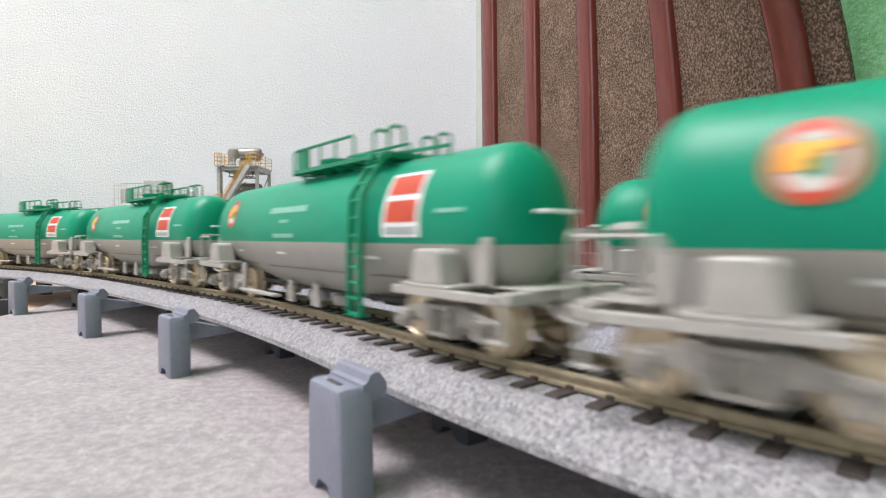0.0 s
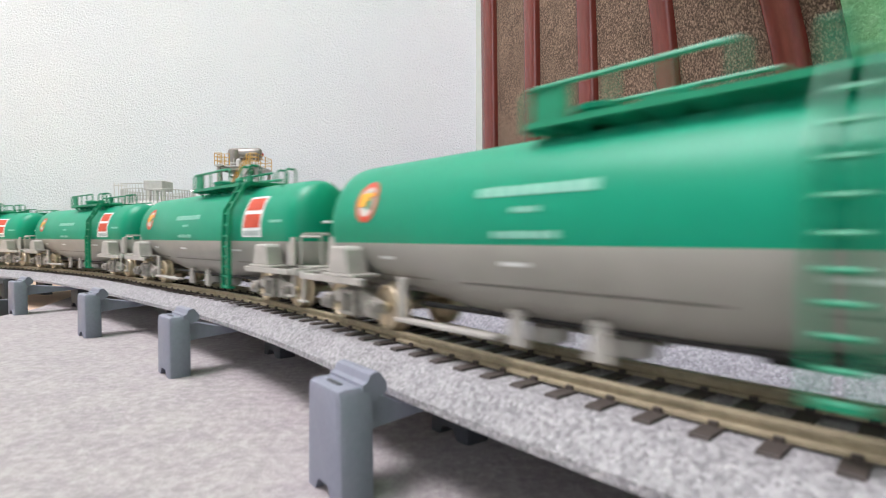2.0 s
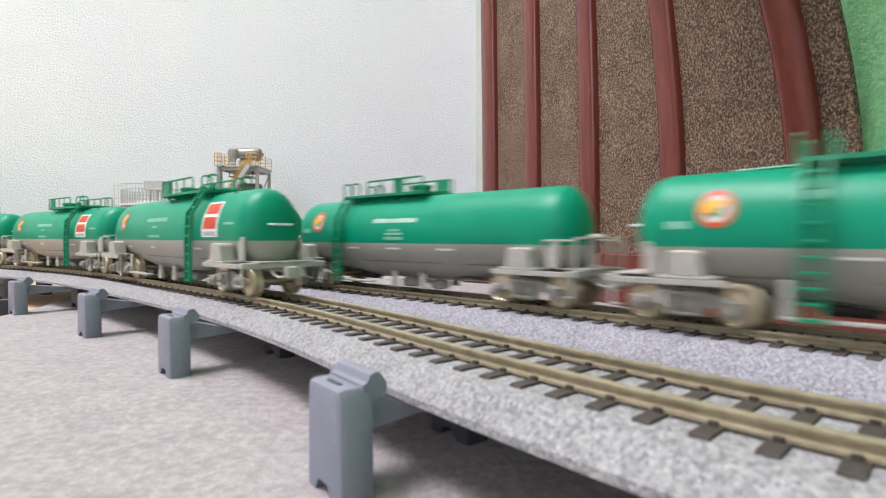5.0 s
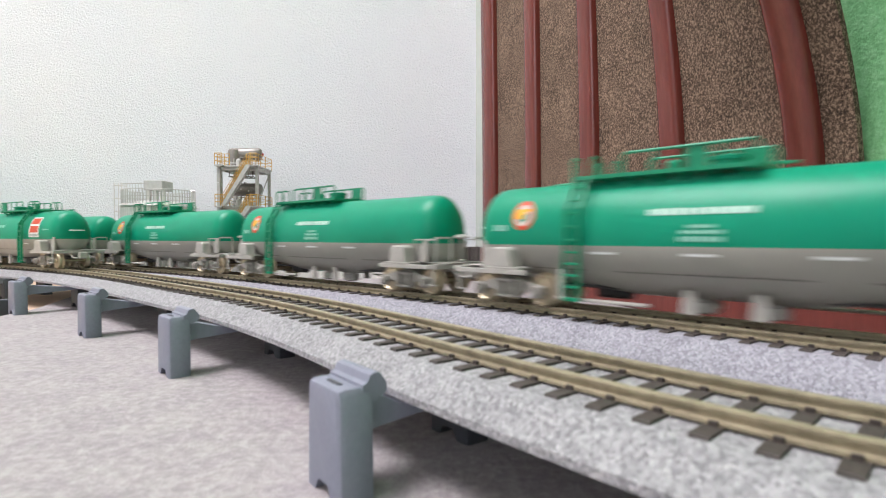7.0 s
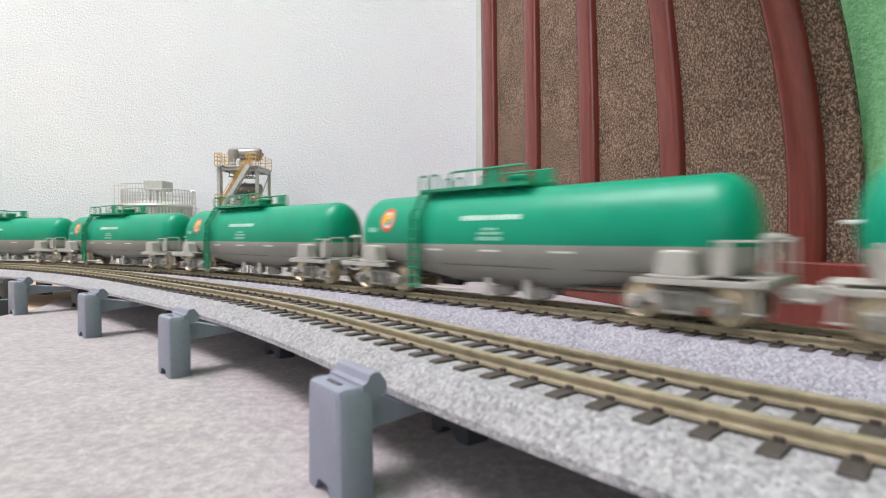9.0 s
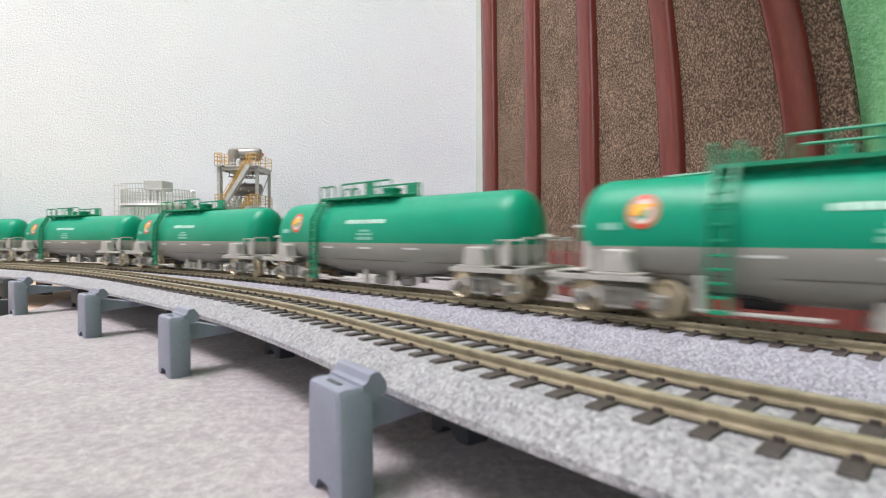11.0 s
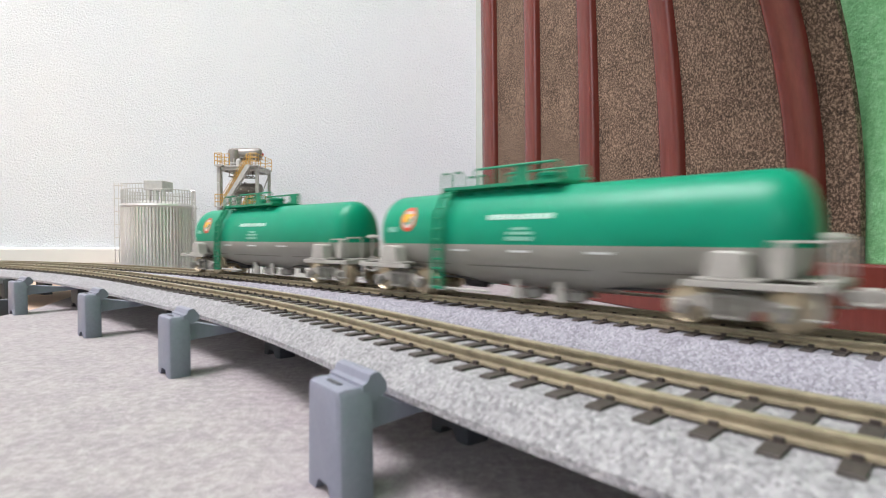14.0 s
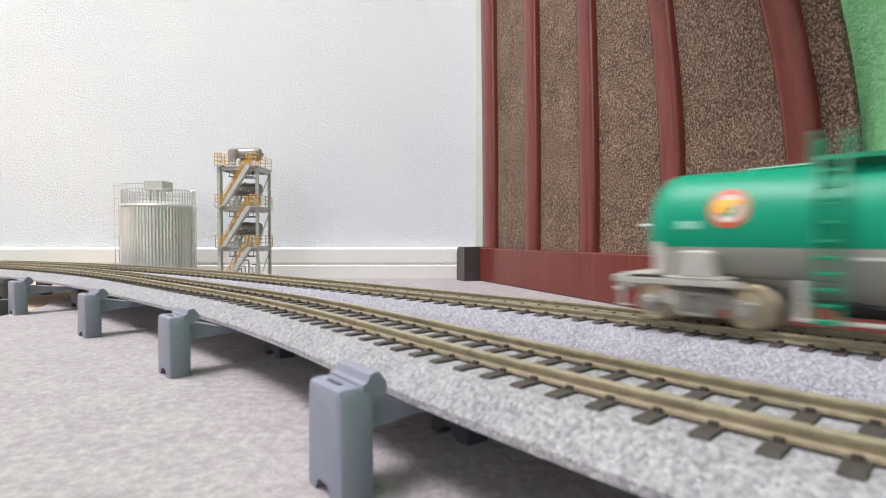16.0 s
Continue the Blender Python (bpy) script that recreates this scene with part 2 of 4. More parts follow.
def room():
    bm = bmesh.new()
    box(bm, X0, X1 + 0.2, Y0, Y1, -0.06, -0.004)
    tagged(part("floor", bm, WOOD_FLOOR, None), "pale brown wooden floor under the felt", "floor", kind="structure")
    bm = bmesh.new()
    prism(bm, [(-0.345, Y1 - 0.004), (-0.307, 0.453), (-0.272, 0.356), (-0.266, 0.30), (-0.30, 0.20), (-0.7, 0.0), (-1.2, -1.6), (1.0, -1.6), (0.6, -0.5), (0.03, Y1 - 0.004)], -0.0035, 0.0, "z")
    tagged(part("felt_mat", bm, FELT, None), "mottled light grey felt carpet laid on the floor", "carpet", kind="structure")
    bm = bmesh.new()
    box(bm, X0 - 0.1, X1 + 0.2, Y1, Y1 + 0.1, -0.06, TOP + 0.1)
    tagged(part("wall_north", bm, WALLPAPER, None), "white wall with embossed plaster-look wallpaper", "wall", kind="structure")
    bm = bmesh.new()
    box(bm, X0 - 0.1, X0, Y0, Y1, -0.06, TOP + 0.1)
    tagged(part("wall_west", bm, WALLPAPER, None), "white wallpapered side wall", "wall", kind="structure")
    # unseen south wall, with a window opening made up for the fill light
    bm = bmesh.new()
    box(bm, X0 - 0.1, -1.85, Y0 + 0.3, Y0 + 0.4, -0.004, TOP)
    box(bm, -0.15, X1 + 0.2, Y0 + 0.3, Y0 + 0.4, -0.004, TOP)
    box(bm, -1.85, -0.15, Y0 + 0.3, Y0 + 0.4, -0.004, 0.7)
    box(bm, -1.85, -0.15, Y0 + 0.3, Y0 + 0.4, 2.0, TOP)
    tagged(part("wall_south", bm, WALLPAPER, None), "unseen white wallpapered wall with an opening added for the fill light", "wall", kind="structure")
    bm = bmesh.new()
    box(bm, X0 - 0.1, X1 + 0.2, Y0, Y1 + 0.1, TOP, TOP + 0.1)
    tagged(part("ceiling", bm, CEILING, None), "plain white ceiling", "ceiling", kind="structure")
    # green felt-covered wall behind the panel
    bm = bmesh.new()
    box(bm, -0.034, 3.9, -0.12, -0.012, -0.06, 2.7)
    ob = part("wall_east", bm, GREEN_CARPET, None)
    ob.matrix_basis = panel_frame()
    tagged(ob, "wall covered in light green felt carpet", "wall", kind="structure")
    # added strip whose colour stands in for the shaded wall corner
    bm = bmesh.new()
    box(bm, -0.13, -0.0345, -0.11, -0.0125, -0.004, 2.6)
    ob = part("trim", bm, CORNER_SHADE, None)
    ob.matrix_basis = panel_frame()
    tagged(ob, "corner strip beside the wallpaper, wall shading painted in pale green-grey", "trim", kind="structure")
    # skirting
    bm = bmesh.new()
    prism(bm, [(Y1 - 0.001, 0.0), (Y1 - 0.009, 0.0), (Y1 - 0.009, 0.0145), (Y1 - 0.007, 0.0158), (Y1 - 0.007, 0.0175),
               (Y1 - 0.0085, 0.0186), (Y1 - 0.0085, 0.0338), (Y1 - 0.006, 0.0358), (Y1 - 0.001, 0.0358)], X0, 0.038, "x")
    tagged(part("baseboard", bm, WHITE_PAINT, None), "white painted skirting board with a groove", "skirting board", kind="structure")


room()


# ---------------------------------------------------------------- carpeted panel with wooden slats
def bow(x, z):
    """How far the springy panel bulges out of its plane."""
    h = max(0.0, z - 0.06)
    c = 0.05 + 1.9 * min(1.0, max(0.0, x / 0.37)) ** 4.2
    return c * (h * h if h < 0.16 else 0.0256 + 0.32 * (h - 0.16))


def bent_bar(bm, xs, depth, z0, z1, bevel, n=24):
    """An upright strip with chamfered front edges that follows the panel's bulge."""
    xa, xb = xs
    ya, yb = depth
    k = bevel * 0.3
    sec = [(xa, ya), (xa, yb - bevel), (xa + k, yb - k), (xa + bevel, yb), (xb - bevel, yb), (xb - k, yb - k), (xb, yb - bevel), (xb, ya)]
    rings = []
    for i in range(n + 1):
        z = z0 + (z1 - z0) * i / n
        b = bow((xa + xb) / 2, z)
        rings.append([bm.verts.new((x, y + b, z)) for x, y in sec])
    for q, w in zip(rings, rings[1:]):
        for k in range(8):
            bm.faces.new((q[k], q[(k + 1) % 8], w[(k + 1) % 8], w[k]))
    bm.faces.new(rings[0])
    bm.faces.new(rings[-1])
    return bm


def slatted_panel():
    root = thing("slatted_panel", "brown carpeted panel with mahogany slats and base rail", "panel", m=panel_frame())
    bm = bmesh.new()
    nx, nz = 24, 24
    x0, x1, z0, z1 = -0.03, 0.386, 0.03, 0.40
    grid = []
    for j, side in enumerate((-0.0065, -0.0105)):
        grid.append([[bm.verts.new((x0 + (x1 - x0) * i / nx, side + bow(x0 + (x1 - x0) * i / nx, z0 + (z1 - z0) * k / nz),
                                    z0 + (z1 - z0) * k / nz)) for k in range(nz + 1)] for i in range(nx + 1)])
    for g in grid:
        for i in range(nx):
            for k in range(nz):
                bm.faces.new((g[i][k], g[i + 1][k], g[i + 1][k + 1], g[i][k + 1]))
    a, b = grid
    for i in range(nx):
        for k in (0, nz):
            bm.faces.new((a[i][k], a[i + 1][k], b[i + 1][k], b[i][k]))
    for k in range(nz):
        for i in (0, nx):
            bm.faces.new((a[i][k], a[i][k + 1], b[i][k + 1], b[i][k]))
    part("carpet_sheet", bm, BROWN_CARPET, root, "short-pile brown carpet", smooth=40)
    for i, w in enumerate((0.030, 0.022, 0.021, 0.0185, 0.018)):
        bm = bmesh.new()
        bent_bar(bm, (i * 0.0925 - w, i * 0.0925), (-0.0065, 0.0012), 0.036, 0.40, 0.0042)
        part("slat", bm, MAHOGANY, root, "varnished mahogany slat", smooth=50)
    bm = bmesh.new()
    box(bm, -0.028, 1.1, -0.0105, 0.004, 0.0, 0.0400, 0.0012)
    part("base_rail", bm, MAHOGANY, root, "glossy mahogany base rail")
    bm = bmesh.new()
    prism(bm, [(-0.052, 0.0), (-0.0285, 0.0), (-0.0285, 0.041), (-0.044, 0.041), (-0.050, 0.039), (-0.052, 0.033)], -0.009, 0.024, "y")
    part("end_cap", bm, DARK_CAP, root, "dark brown moulded end cap")
    return root


# ---------------------------------------------------------------- track
SLEEPER_PITCH = 0.0077


def rail_profile(off, top):
    w = 0.0014
    return [(off_add(off, -w), top - 0.0024), (off_add(off, -w), top - 0.0019), (off_add(off, -0.0004), top - 0.0016), (off_add(off, -0.0004), top - 0.0008),
            (off_add(off, -0.0009), top - 0.0006), (off_add(off, -0.0009), top - 0.0001), (off_add(off, -0.0007), top), (off_add(off, 0.0007), top),
            (off_add(off, 0.0009), top - 0.0001), (off_add(off, 0.0009), top - 0.0006), (off_add(off, 0.0004), top - 0.0008), (off_add(off, 0.0004), top - 0.0016),
            (off_add(off, w), top - 0.0019), (off_add(off, w), top - 0.0024)]


def off_add(off, d):
    return (lambda a: off(a) + d) if callable(off) else off + d


def track(which):
    mid = (lambda a: 0.0) if which == "near" else far_gap
    top = NEAR_Z if which == "near" else FAR_Z
    root = thing("railway_track", "model railway track with dull brass-coloured rails on brown sleepers", "railway track", "tracks")
    for side in (-0.00825, 0.00825):
        bm = bmesh.new()
        sweep(bm, rail_profile((lambda a, s=side: mid(a) + s), top), S_MIN + 0.05, S_MAX - 0.05, 0.012)
        part("rail", bm, RAIL, root, "nickel silver rail", smooth=40)
    bm = bmesh.new()
    prism(bm, [(-0.0150, top - 0.0046), (0.0150, top - 0.0046), (0.0150, top - 0.0027), (0.0146, top - 0.0024), (-0.0146, top - 0.0024), (-0.0150, top - 0.0027)], -0.00135, 0.00135, "x")
    for side in (-0.00825, 0.00825):
        for c in (-0.0017, 0.0017):
            box(bm, -0.0006, 0.0006, side + c - 0.0004, side + c + 0.0003, top - 0.0025, top - 0.0017)
    me = mesh_of(bm, SLEEPER)
    rest = bmesh.new()
    n0, n1 = int((S_MIN + 0.1) / SLEEPER_PITCH), int((S_MAX - 0.1) / SLEEPER_PITCH)
    for i in range(n0, n1):
        a = i * SLEEPER_PITCH
        x, y, h = at(a, mid(a))
        if -0.2 < a < 0.62:
            ob = new("sleeper", me)
            ob.parent = root
            ob.matrix_basis = Matrix.Translation((x, y, 0)) @ Matrix.Rotation(h, 4, "Z")
        else:
            m = Matrix.Translation((x, y, 0)) @ Matrix.Rotation(h, 4, "Z")
            pts = [m @ Vector((u, w, z)) for z in (top - 0.0046, top - 0.0024) for u, w in ((-0.0016, -0.015), (0.0016, -0.015), (0.0016, 0.015), (-0.0016, 0.015))]
            v = [rest.verts.new(p) for p in pts]
            for f in ((0, 1, 2, 3), (4, 5, 6, 7), (0, 1, 5, 4), (1, 2, 6, 5), (2, 3, 7, 6), (3, 0, 4, 7)):
                rest.faces.new([v[k] for k in f])
    tagged(part("sleepers", rest, SLEEPER, root), kind="stuff")
    return root


def track_deck(which):
    """A moulded ballast deck with sloping shoulders under one track."""
    near = which == "near"
    root = thing("track_deck", "speckled grey moulded ballast deck under a model track", "ballast", "track decks")
    mid = (lambda a: 0.0) if near else far_gap
    top = NEAR_Z if near else FAR_Z
    drop = 0.0029
    low, wide = (0.0085, 0.0243) if near else (0.0118, 0.0285)
    section = [(-wide, -low), (-wide + 0.0002, -low + 0.0014), (-0.0178, -drop - 0.0005), (-0.0164, -drop), (0.0164, -drop), (0.0178, -drop - 0.0005), (0.0241, -0.0071), (0.0243, -0.0085)]
    bm = bmesh.new()
    sweep(bm, [((lambda a, o=o: mid(a) + o), top + z) for o, z in section], S_MIN, S_MAX, 0.012, [0, 0, 0, 0, 0, 0, 0, 1])
    # the far deck wears the grey ballast with its bluish shade painted in
    mat = BALLAST if near else BALLAST_SHADE_BLUE
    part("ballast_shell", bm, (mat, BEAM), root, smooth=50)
    # stones moulded on the shoulder and between the sleepers
    rng = random.Random(5 if near else 6)
    for name, lo, hi, count in (("shoulder_gravel", -wide + 0.0004, -0.0150, 6500), ("cess_gravel", -0.0148, 0.0160, 4500)):
        verts, faces = [], []
        for _ in range(count):
            a = -0.215 + 0.45 * rng.random() ** 1.4
            o = lo + (hi - lo) * rng.random()
            z = top + float(np.interp(o, [q[0] for q in section], [q[1] for q in section])) - 0.0002
            x, y, _ = at(a, mid(a) + o)
            r = rng.uniform(0.00028, 0.0005)
            b = len(verts)
            t = rng.random() * 6.28
            for k in range(4):
                q = t + k * 1.571
                verts.append((x + r * math.cos(q) * rng.uniform(0.7, 1.1), y + r * math.sin(q) * rng.uniform(0.7, 1.1), z + rng.uniform(-0.2, 0.25) * r))
            verts.append((x + rng.uniform(-0.3, 0.3) * r, y + rng.uniform(-0.3, 0.3) * r, z + r * 0.45))
            faces += [(b, b + 1, b + 4), (b + 1, b + 2, b + 4), (b + 2, b + 3, b + 4), (b + 3, b, b + 4)]
        me = bpy.data.meshes.new("mesh")
        me.from_pydata(verts, [], faces)
        me.materials.append(mat)
        ob = new(name, me)
        ob.parent = root
        tagged(ob, kind="stuff")
    return root


# ---------------------------------------------------------------- piers
PIER_HIGH = 0.0206


def pier_mesh_parts(root, mat, high, reach=None):
    """A pier in its own space: x along the track, y towards the deck, z up; foot at z 0."""
    bm = bmesh.new()
    w, d = 0.0068, 0.0036
    base = [(-w - 0.0005, 0), (-w + 0.0034, 0), (-w + 0.0042, 0.0012), (-0.0026, 0.0014), (-0.0018, 0.0024), (0.0018, 0.0024), (0.0026, 0.0014), (w - 0.0042, 0.0012), (w - 0.0034, 0), (w + 0.0005, 0),
            (w, high - 0.0012), (w - 0.0008, high), (-w + 0.0008, high), (-w, high - 0.0012)]
    prism(bm, base, -d, d, "y")
    corners = [e for e in bm.edges if abs(e.verts[0].co.y - e.verts[1].co.y) < 1e-6 and max(e.verts[0].co.z, e.verts[1].co.z) > 0.003]
    bmesh.ops.bevel(bm, geom=corners, offset=0.0012, segments=2, profile=0.5, affect="EDGES")
    part("column", bm, mat, root, smooth=35)
    if reach is None:
        return
    # saddle with a raised ridge that grips the deck edge, and an arm under the deck
    bm = bmesh.new()
    ridge = [(0.0012, high - 0.0020), (0.0012, high + 0.0004), (0.0022, high + 0.0008), (0.0028, high + 0.0021), (0.0035, high + 0.0024), (0.0046, high + 0.0024), (0.0052, high + 0.0019),
             (0.0064, high + 0.0002), (0.0064, high - 0.0014), (0.0036, high - 0.0030)]
    prism(bm, ridge, -w + 0.0002, w - 0.0002, "x")
    part("clip", bm, mat, root, "raised clip along the deck edge")
    bm = bmesh.new()
    prism(bm, [(0.0030, high - 0.0030), (0.0070, high - 0.0030), (reach, high - 0.0051), (reach + 0.026, high - 0.0051), (reach + 0.026, high - 0.0064), (0.0060, high - 0.0086), (0.0030, high - 0.0092)], -0.0044, 0.0044, "x")
    part("arm", bm, mat, root, "tapered arm under the deck", smooth=30)
    bm = bmesh.new()
    box(bm, -0.0024, 0.0024, -0.0016, -0.0007, high - 0.0002, high + 0.0002)
    part("slot", bm, PIER_DARK, root, "dark narrow slot")


def piers():
    label = "blue-grey plastic viaduct pier clipped to the deck edge"
    for a, o in ((-0.340, -0.0325), (-0.226, -0.0325), (-0.1130, -0.0352), (0.0045, -0.0388), (0.1125, -0.0408), (0.236, -0.0475), (0.345, -0.0440), (0.46, -0.038), (0.58, -0.0325), (0.70, -0.0325), (0.90, -0.0325),
                 (1.2, -0.0325), (1.6, -0.0325), (2.0, -0.0325)):
        for side in (1, -1):
            off = o if side == 1 else 0.0322
            x, y, h = at(a, off)
            m = Matrix.Translation((x, y, 0)) @ Matrix.Rotation(h + (math.pi if side == 1 else 0), 4, "Z")
            root = thing("pier", label, "pier", "blue-grey piers", m)
            pier_mesh_parts(root, PIER, PIER_HIGH - (0.0 if side == 1 else 0.0037), abs(off) - 0.0243)
    # dark blocks between the arms
    for a, o in ((-0.105, 0.001), (0.0075, 0.002), (0.128, 0.001), (0.248, -0.010), (0.362, 0.008), (0.345, -0.024), (0.49, 0.0), (0.62, 0.0)):
        x, y, h = at(a, o)
        root = thing("pier", "dark grey plastic pier block under the deck", "pier", "dark piers", Matrix.Translation((x, y, 0)) @ Matrix.Rotation(h, 4, "Z"))
        pier_mesh_parts(root, PIER_DARK, NEAR_Z - 0.0086)
    # a spare dark block on the wooden floor
    root = thing("pier", "loose dark plastic pier standing on the wooden floor", "pier", m=pose(-0.281, 0.338, -0.004, 0, 0, 40))
    pier_mesh_parts(root, PIER_DARK, 0.0125)


# ---------------------------------------------------------------- storage tank and process tower
def storage_tank():
    R, H = 0.0378, 0.0905
    root = thing("storage_tank", "silver ribbed cylindrical storage tank with roof railing", "storage tank", m=pose(-0.294, 0.557, 0) @ Matrix.Diagonal((0.91, 0.91, 0.885, 1)))
    bm = bmesh.new()
    n = 72
    lo, hi = [], []
    for k in range(n * 4):
        t = 2 * math.pi * k / (n * 4)
        r = R + (0.0006 if k % 4 in (0, 1) else 0.0)
        lo.append(bm.verts.new((r * math.cos(t), r * math.sin(t), 0)))
        hi.append(bm.verts.new((r * math.cos(t), r * math.sin(t), H)))
    for k in range(len(lo)):
        bm.faces.new((lo[k], lo[(k + 1) % len(lo)], hi[(k + 1) % len(lo)], hi[k]))
    bm.faces.new(lo[::-1])
    bm.faces.new(hi)
    part("shell", bm, STEEL, root, "silver shell with vertical ribs")
    bm = bmesh.new()
    lathe(bm, [(R + 0.001, H - 0.003), (R + 0.0018, H - 0.001), (R + 0.001, H + 0.0008), (R - 0.002, H + 0.002), (0.02, H + 0.005), (0.002, H + 0.006)], (0, 0, 0), seg=64)
    part("roof", bm, STEEL, root, smooth=30)
    # railing
    n = 64
    for z in (H + 0.0095, H + 0.0172):
        bm = bmesh.new()
        tube(bm, [((R - 0.0005) * math.cos(2 * math.pi * k / 48), (R - 0.0005) * math.sin(2 * math.pi * k / 48), z) for k in range(49)], 0.0005, 5)
        part("rail", bm, STEEL_PALE, root)
    bm = bmesh.new()
    tube(bm, [(0, 0, 0), (0, 0, 0.0172)], 0.0005, 5)
    me = mesh_of(bm, STEEL_PALE)
    for k in range(n):
        ob = new("railing_post", me)
        ob.parent = root
        t = 2 * math.pi * (k + 0.5) / n
        ob.location = ((R - 0.0005) * math.cos(t), (R - 0.0005) * math.sin(t), H)
    bm = bmesh.new()
    box(bm, -0.0110, 0.0100, -0.012, 0.012, H + 0.0175, H + 0.0285, 0.0004)
    part("roof_housing", bm, STEEL_PALE, root, "grey box housing on the roof")
    for x in (-0.0085, -0.0005, 0.0075):
        bm = bmesh.new()
        lathe(bm, [(0.003, H), (0.003, H + 0.0176)], (x, -0.006, 0), seg=12)
        part("vent", bm, STEEL, root, smooth=30)
    # caged ladder on one flank and a riser pipe on the other
    for y in (-0.004, 0.004):
        bm = bmesh.new()
        tube(bm, [(-R - 0.0022, y, 0), (-R - 0.0022, y, H + 0.027)], 0.0005, 5)
        part("ladder_rail", bm, STEEL, root)
        bm = bmesh.new()
        tube(bm, [(-R - 0.0108, y, 0.006), (-R - 0.0108, y, H + 0.027)], 0.0005, 5)
        part("cage_bar", bm, STEEL, root)
    for k in range(8):
        z = 0.008 + k * 0.0152
        bm = bmesh.new()
        tube(bm, [(-R - 0.001, -0.004, z), (-R - 0.0111, -0.004, z), (-R - 0.0111, 0.004, z), (-R - 0.001, 0.004, z)], 0.0006, 5)
        part("cage_hoop", bm, STEEL, root)
    bm = bmesh.new()
    for y in (-0.002, 0.0025):
        tube(bm, [(-R - 0.005, y, H + 0.026), (-0.0136, y - 0.008, H + 0.026)], 0.0004, 5)
    for k in range(9):
        x = -R - 0.003 + k * 0.0032
        tube(bm, [(x, -0.0035, H + 0.017), (x, -0.0035, H + 0.026)], 0.0003, 4)
    part("walkway_rail", bm, STEEL_PALE, root)
    bm = bmesh.new()
    for x in (R + 0.0012, R + 0.0048):
        tube(bm, [(x, -0.004, 0), (x, -0.004, H + 0.0172)], 0.0006, 5)
    for k in range(9):
        tube(bm, [(R + 0.0002, -0.004, 0.006 + k * 0.0112), (R + 0.0050, -0.004, 0.006 + k * 0.0112)], 0.0005, 5)
    tube(bm, [(R - 0.002, -0.004, H + 0.0172), (R + 0.0048, -0.004, H + 0.0172)], 0.0006, 5)
    part("riser_pipe", bm, STEEL, root)
    return root


